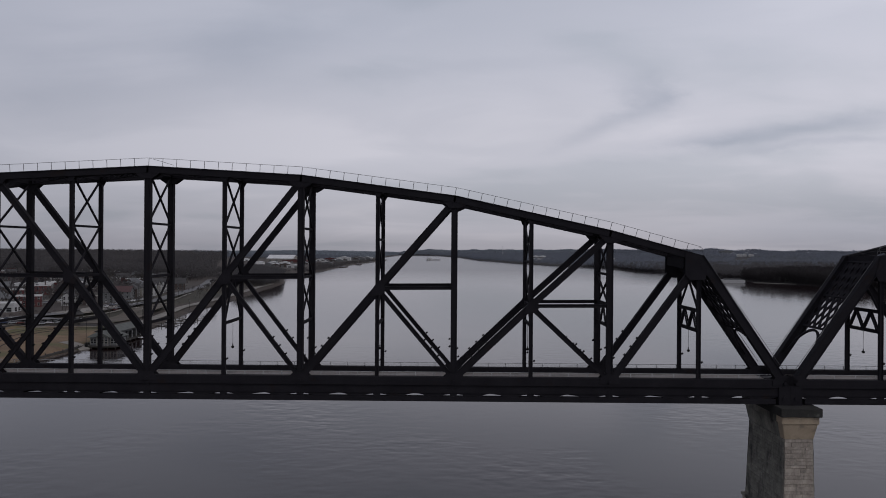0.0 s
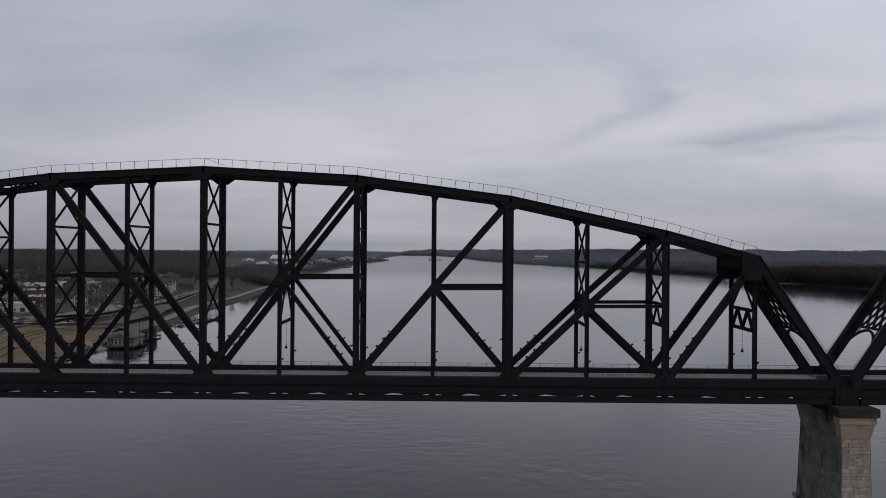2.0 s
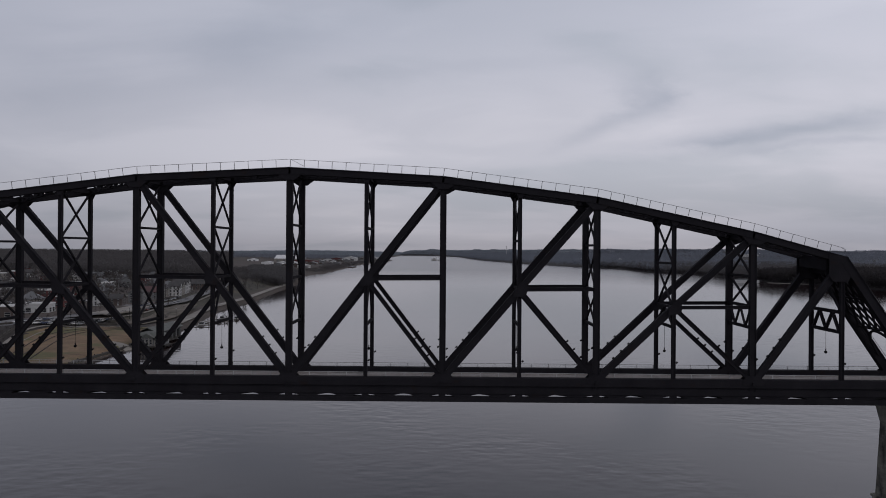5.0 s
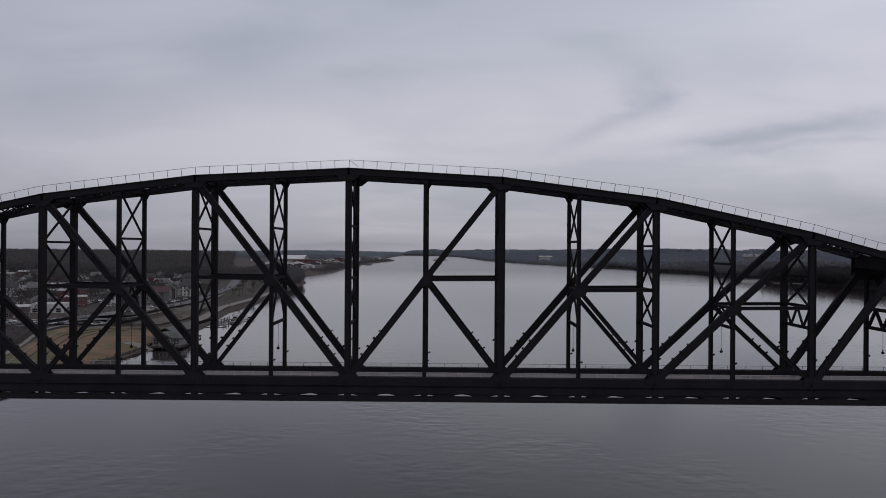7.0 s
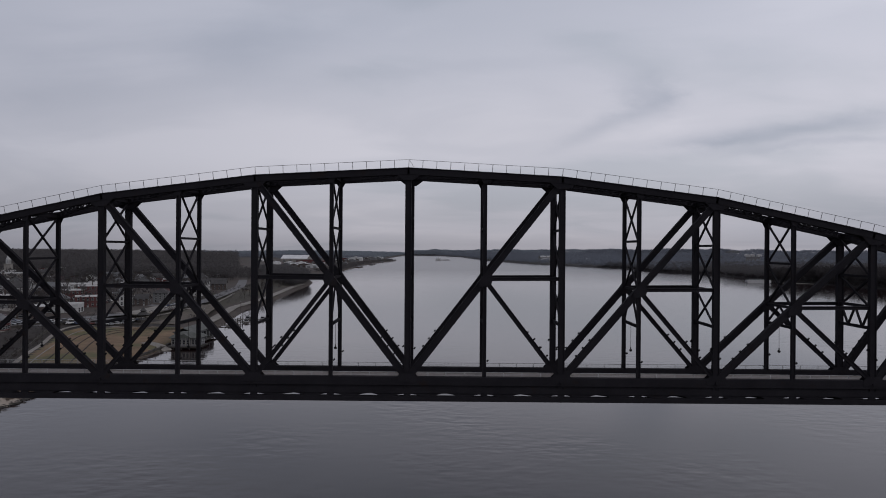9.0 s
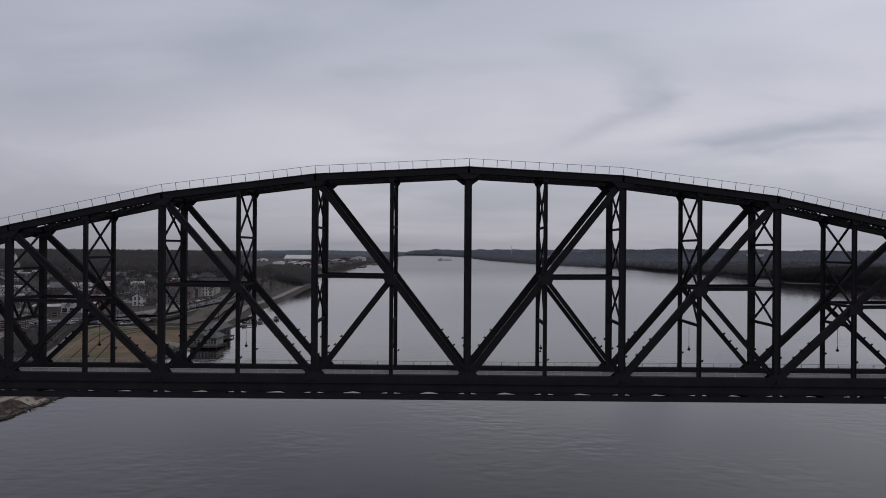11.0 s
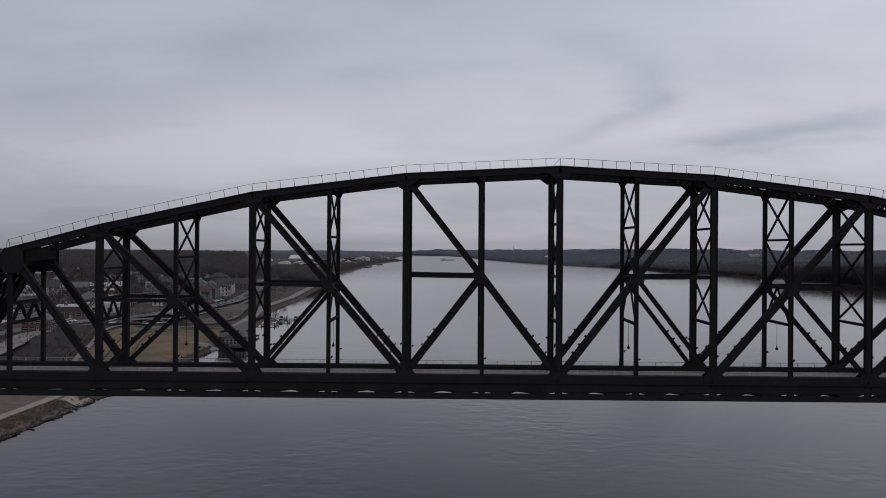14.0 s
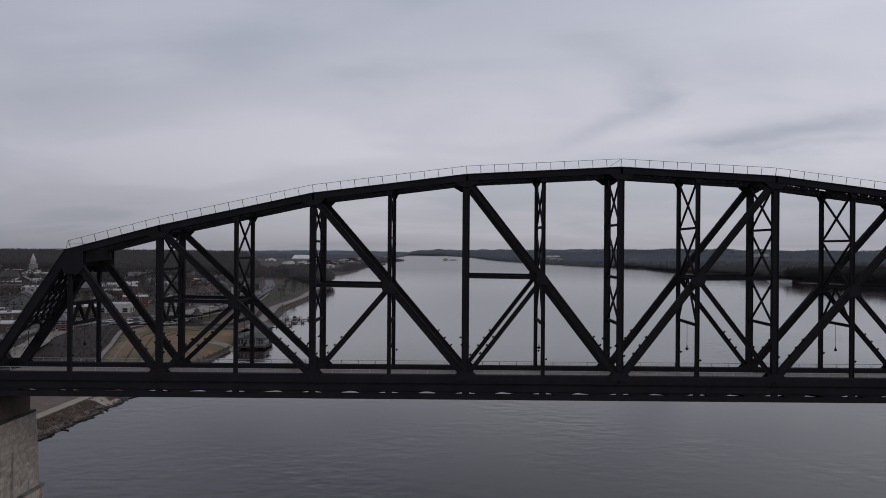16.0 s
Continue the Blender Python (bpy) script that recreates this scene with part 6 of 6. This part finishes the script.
def far_shed(name, label, x, y, z, w, d, h, wall_mat, roof_mat, rise, rot=0.0, cat="warehouse", doors=True, ridge="y"):
    root = empty(name, x, y, z, rot)
    bm = bmesh.new()
    box(bm, -w / 2, -d / 2, -2, w / 2, d / 2, h)
    if ridge == "y":
        prism(bm, [(-w / 2, h), (w / 2, h), (0, h + rise - 0.3)], "y", -d / 2, d / 2)
    else:
        prism(bm, [(-d / 2, h), (d / 2, h), (0, h + rise - 0.3)], "x", -w / 2, w / 2)
    shell = part("wall", bm, wall_mat, root)
    part("roof", roof_bm("gable_" + ridge, w, d, h, 0.6, rise), roof_mat, root)
    n = max(2, int(w / 14))
    for i in range(n if doors else 0):
        bm = bmesh.new()
        c = (i + 0.5 - n / 2) * w / n
        box(bm, c - 2.6, -d / 2 - 0.15, -0.2, c + 2.6, -d / 2 + 0.05, h * 0.62)
        part("door", bm, GREY_WALL, shell)
    return tagged(root, label, cat)


def gz(x, y):
    return height(x, y)


far_shed("shipyard_hall", "huge grey shipyard hall with a white roof", -371, 1690, gz(-371, 1690), 64, 60, 8, CREAM, SHEET, 8.5, ridge="x")
far_shed("shipyard_shed", "long low shed with a red roof by the water", -322, 1620, gz(-322, 1620), 64, 24, 5, RED_BRICK, RED_ROOF, 3)
for fx, fy, fw in ((-352, 1392, 22), (-326, 1405, 17), (-305, 1420, 20)):
    far_shed("boat_store", "white low boat store before the shipyard hall", fx, fy, gz(fx, fy), fw, 14, 4.5, SHEET, SHEET, 1.8, doors=False)
far_shed("shipyard_shed", "pale low shed beside the shipyard hall", -452, 1650, gz(-452, 1650), 22, 18, 4, SHEET, SHEET, 2.5)
far_shed("shipyard_shed", "pale low shed further along the bank", -262, 1980, gz(-262, 1980), 40, 30, 8, WHITE_WALL, WHITE_ROOF, 4)
far_shed("shipyard_shed", "grey shed further along the bank", -240, 2120, gz(-240, 2120), 46, 26, 7, GREY_WALL, GREY_ROOF, 4)
far_shed("shipyard_shed", "white shed on the far point", -225, 2260, gz(-225, 2260), 34, 20, 6, WHITE_WALL, WHITE_ROOF, 3)
far_shed("shipyard_shed", "brown shed near the far point", -285, 1890, gz(-285, 1890), 30, 22, 7, RED_BRICK, GREY_ROOF, 3)
for k, (fx, fy, fw, fh) in enumerate(((336, 2310, 46, 7), (372, 2330, 30, 6), (455, 2250, 40, 6), (560, 2180, 26, 6), (520, 1760, 22, 5), (640, 1990, 30, 6))):
    far_shed("waterside_building", "pale low building on the far bank", fx, fy, right_height(fx - lerp_table(RIGHT, fy), fx, fy), fw, 18, fh, WHITE_WALL, WHITE_ROOF, 3, cat="building")
for fx, fy, fw in ((1238, 2900, 20), (1264, 2910, 14), (1285, 2895, 18)):
    far_shed("hillside_building", "pale low building on the wooded hill", fx, fy, right_height(fx - lerp_table(RIGHT, fy), fx, fy) + 2.0, fw, 14, 7.5, WHITE_WALL, WHITE_ROOF, 1.6, cat="building", doors=False)
for k, (fx, fy, fw, fh) in enumerate(((1450, 3500, 26, 15), (1490, 3510, 22, 13), (1525, 3520, 28, 16), (1580, 3540, 18, 12))):
    far_shed("hill_building", "white building among trees on the far hills", fx, fy, right_height(fx - lerp_table(RIGHT, fy), fx, fy), fw, 18, fh, WHITE_WALL, WHITE_ROOF, 3, cat="building")


far_shed("hill_building", "large grey block on the far hilltop", 1423, 3525, right_height(1423 - lerp_table(RIGHT, 3525), 1423, 3525), 60, 30, 25, GREY_WALL, GREY_ROOF, 4, cat="building")

for fx, fw in ((445, 25), (478, 32)):
    far_shed("waterside_building", "bright white long building on the far bank", fx, 3270, right_height(fx - lerp_table(RIGHT, 3270), fx, 3270), fw, 20, 6.5, SHEET, SHEET, 1.6, cat="building", doors=False)


def stack(x, y, z, h):
    root = empty("chimney_stack", x, y, z)
    bm = bmesh.new()
    bmesh.ops.create_cone(bm, cap_ends=True, segments=10, radius1=1.7, radius2=1.1, depth=h, matrix=pose(0, 0, h / 2))
    part("shaft", bm, WHITE_WALL, root)
    bm = bmesh.new()
    bmesh.ops.create_cone(bm, cap_ends=True, segments=10, radius1=1.35, radius2=1.35, depth=1.2, matrix=pose(0, 0, h - 0.9))
    part("cap", bm, GREY_WALL, root)
    tagged(root, "tall pale chimney stack on the far bank", "chimney")


stack(306, 3470, 4, 54)


def barge(x, y, rot, l, w, mat, label, h=2.2):
    root = empty("river_barge", x, y, -0.6, rot)
    bm = bmesh.new()
    prism(bm, [(-l / 2, h), (l / 2, h), (l / 2, 1.2), (l / 2 - 4, 0.0), (-l / 2 + 4, 0.0), (-l / 2, 1.2)], "y", -w / 2, w / 2)
    part("hull", bm, mat, root)
    bm = bmesh.new()
    box(bm, -l / 2 + 4, -w / 2 + 1, h, l / 2 - 4, w / 2 - 1, h + 1.3)
    bmesh.ops.bevel(bm, geom=bm.edges[:], offset=0.3, segments=1, affect="EDGES")
    part("cover", bm, GREY_ROOF, root)
    tagged(root, label, "barge", "river barges")
    return root


barge(416, 868, -8, 30, 9, WHITE_WALL, "pale moored barge beside the wooded bank", 4.6)
barge(-6, 2600, 22, 30, 9, RUST, "dark river barge under way far upstream")
barge(-192, 1500, 88, 60, 10, RUST, "rusty barge moored at the shipyard bank")
barge(-190, 1750, 90, 60, 10, RUST, "rusty barge moored at the shipyard bank")
barge(-196, 2080, 92, 60, 10, GREY_WALL, "pale barge moored at the far point")
barge(-200, 2330, 94, 60, 10, RUST, "rusty barge moored at the far point")


def towboat(x, y, rot):
    root = empty("towboat", x, y, -0.4, rot)
    bm = bmesh.new()
    prism(bm, [(-12, 2.2), (12, 2.2), (12, 1.0), (10, 0), (-10, 0), (-12, 1.0)], "y", -4.5, 4.5)
    part("hull", bm, RUST, root)
    for i, (a, b, z0, z1) in enumerate(((10, 3.8, 2.2, 4.8), (7, 3.2, 4.8, 7.4), (3, 2.6, 7.4, 9.8))):
        bm = bmesh.new()
        box(bm, -a, -b, z0, a * 0.7, b, z1)
        bmesh.ops.bevel(bm, geom=bm.edges[:], offset=0.15, segments=1, affect="EDGES")
        part("deckhouse", bm, WHITE_WALL, root)
    tagged(root, "white towboat behind its barge", "boat")


towboat(-32, 2589, 22)
for fx, fy, fw in ((484, 1004, 14), (500, 1000, 11), (516, 996, 16)):
    far_shed("boat_club", "small pale waterside building at the cove", fx, fy, right_height(fx - lerp_table(RIGHT, fy), fx, fy) + 1.0, fw, 9, 4.0, WHITE_WALL, WHITE_ROOF, 1.6, cat="building")
# a pale sand bar at the wooded bank
bm = bmesh.new()
rngb = random.Random(3)
pts = []
for i in range(30):
    f = i / 29
    pts.append((446 + 50 * f + rngb.uniform(-1, 1), 868 - 34 * f - 3.0 * math.sin(math.pi * f)))
for i in range(30):
    f = 1 - i / 29
    pts.append((446 + 50 * f, 876 - 30 * f + 3 * math.sin(math.pi * f)))
prism(bm, pts, "z", -1.0, 0.35)
tagged(link_mesh("sand_bar", bm, PALE), "thin pale sand bar at the water's edge", "sand bar", kind="structure")

rngf = random.Random(17)
for k in range(34):
    fy = rngf.uniform(1180, 2380)
    fx = left_edge(fy) - rngf.uniform(28, 110)
    if fx / (fy + 94) < -0.24:
        continue
    far_shed("bank_building", ("pale low building on the shipyard bank", "grey low building on the shipyard bank")[k % 2], fx, fy, gz(fx, fy), rngf.uniform(8, 22), rngf.uniform(8, 14), rngf.uniform(3, 6), (WHITE_WALL, GREY_WALL, BROWN_BRICK)[k % 3], (WHITE_ROOF, GREY_ROOF)[k % 2], 2.0, cat="building")
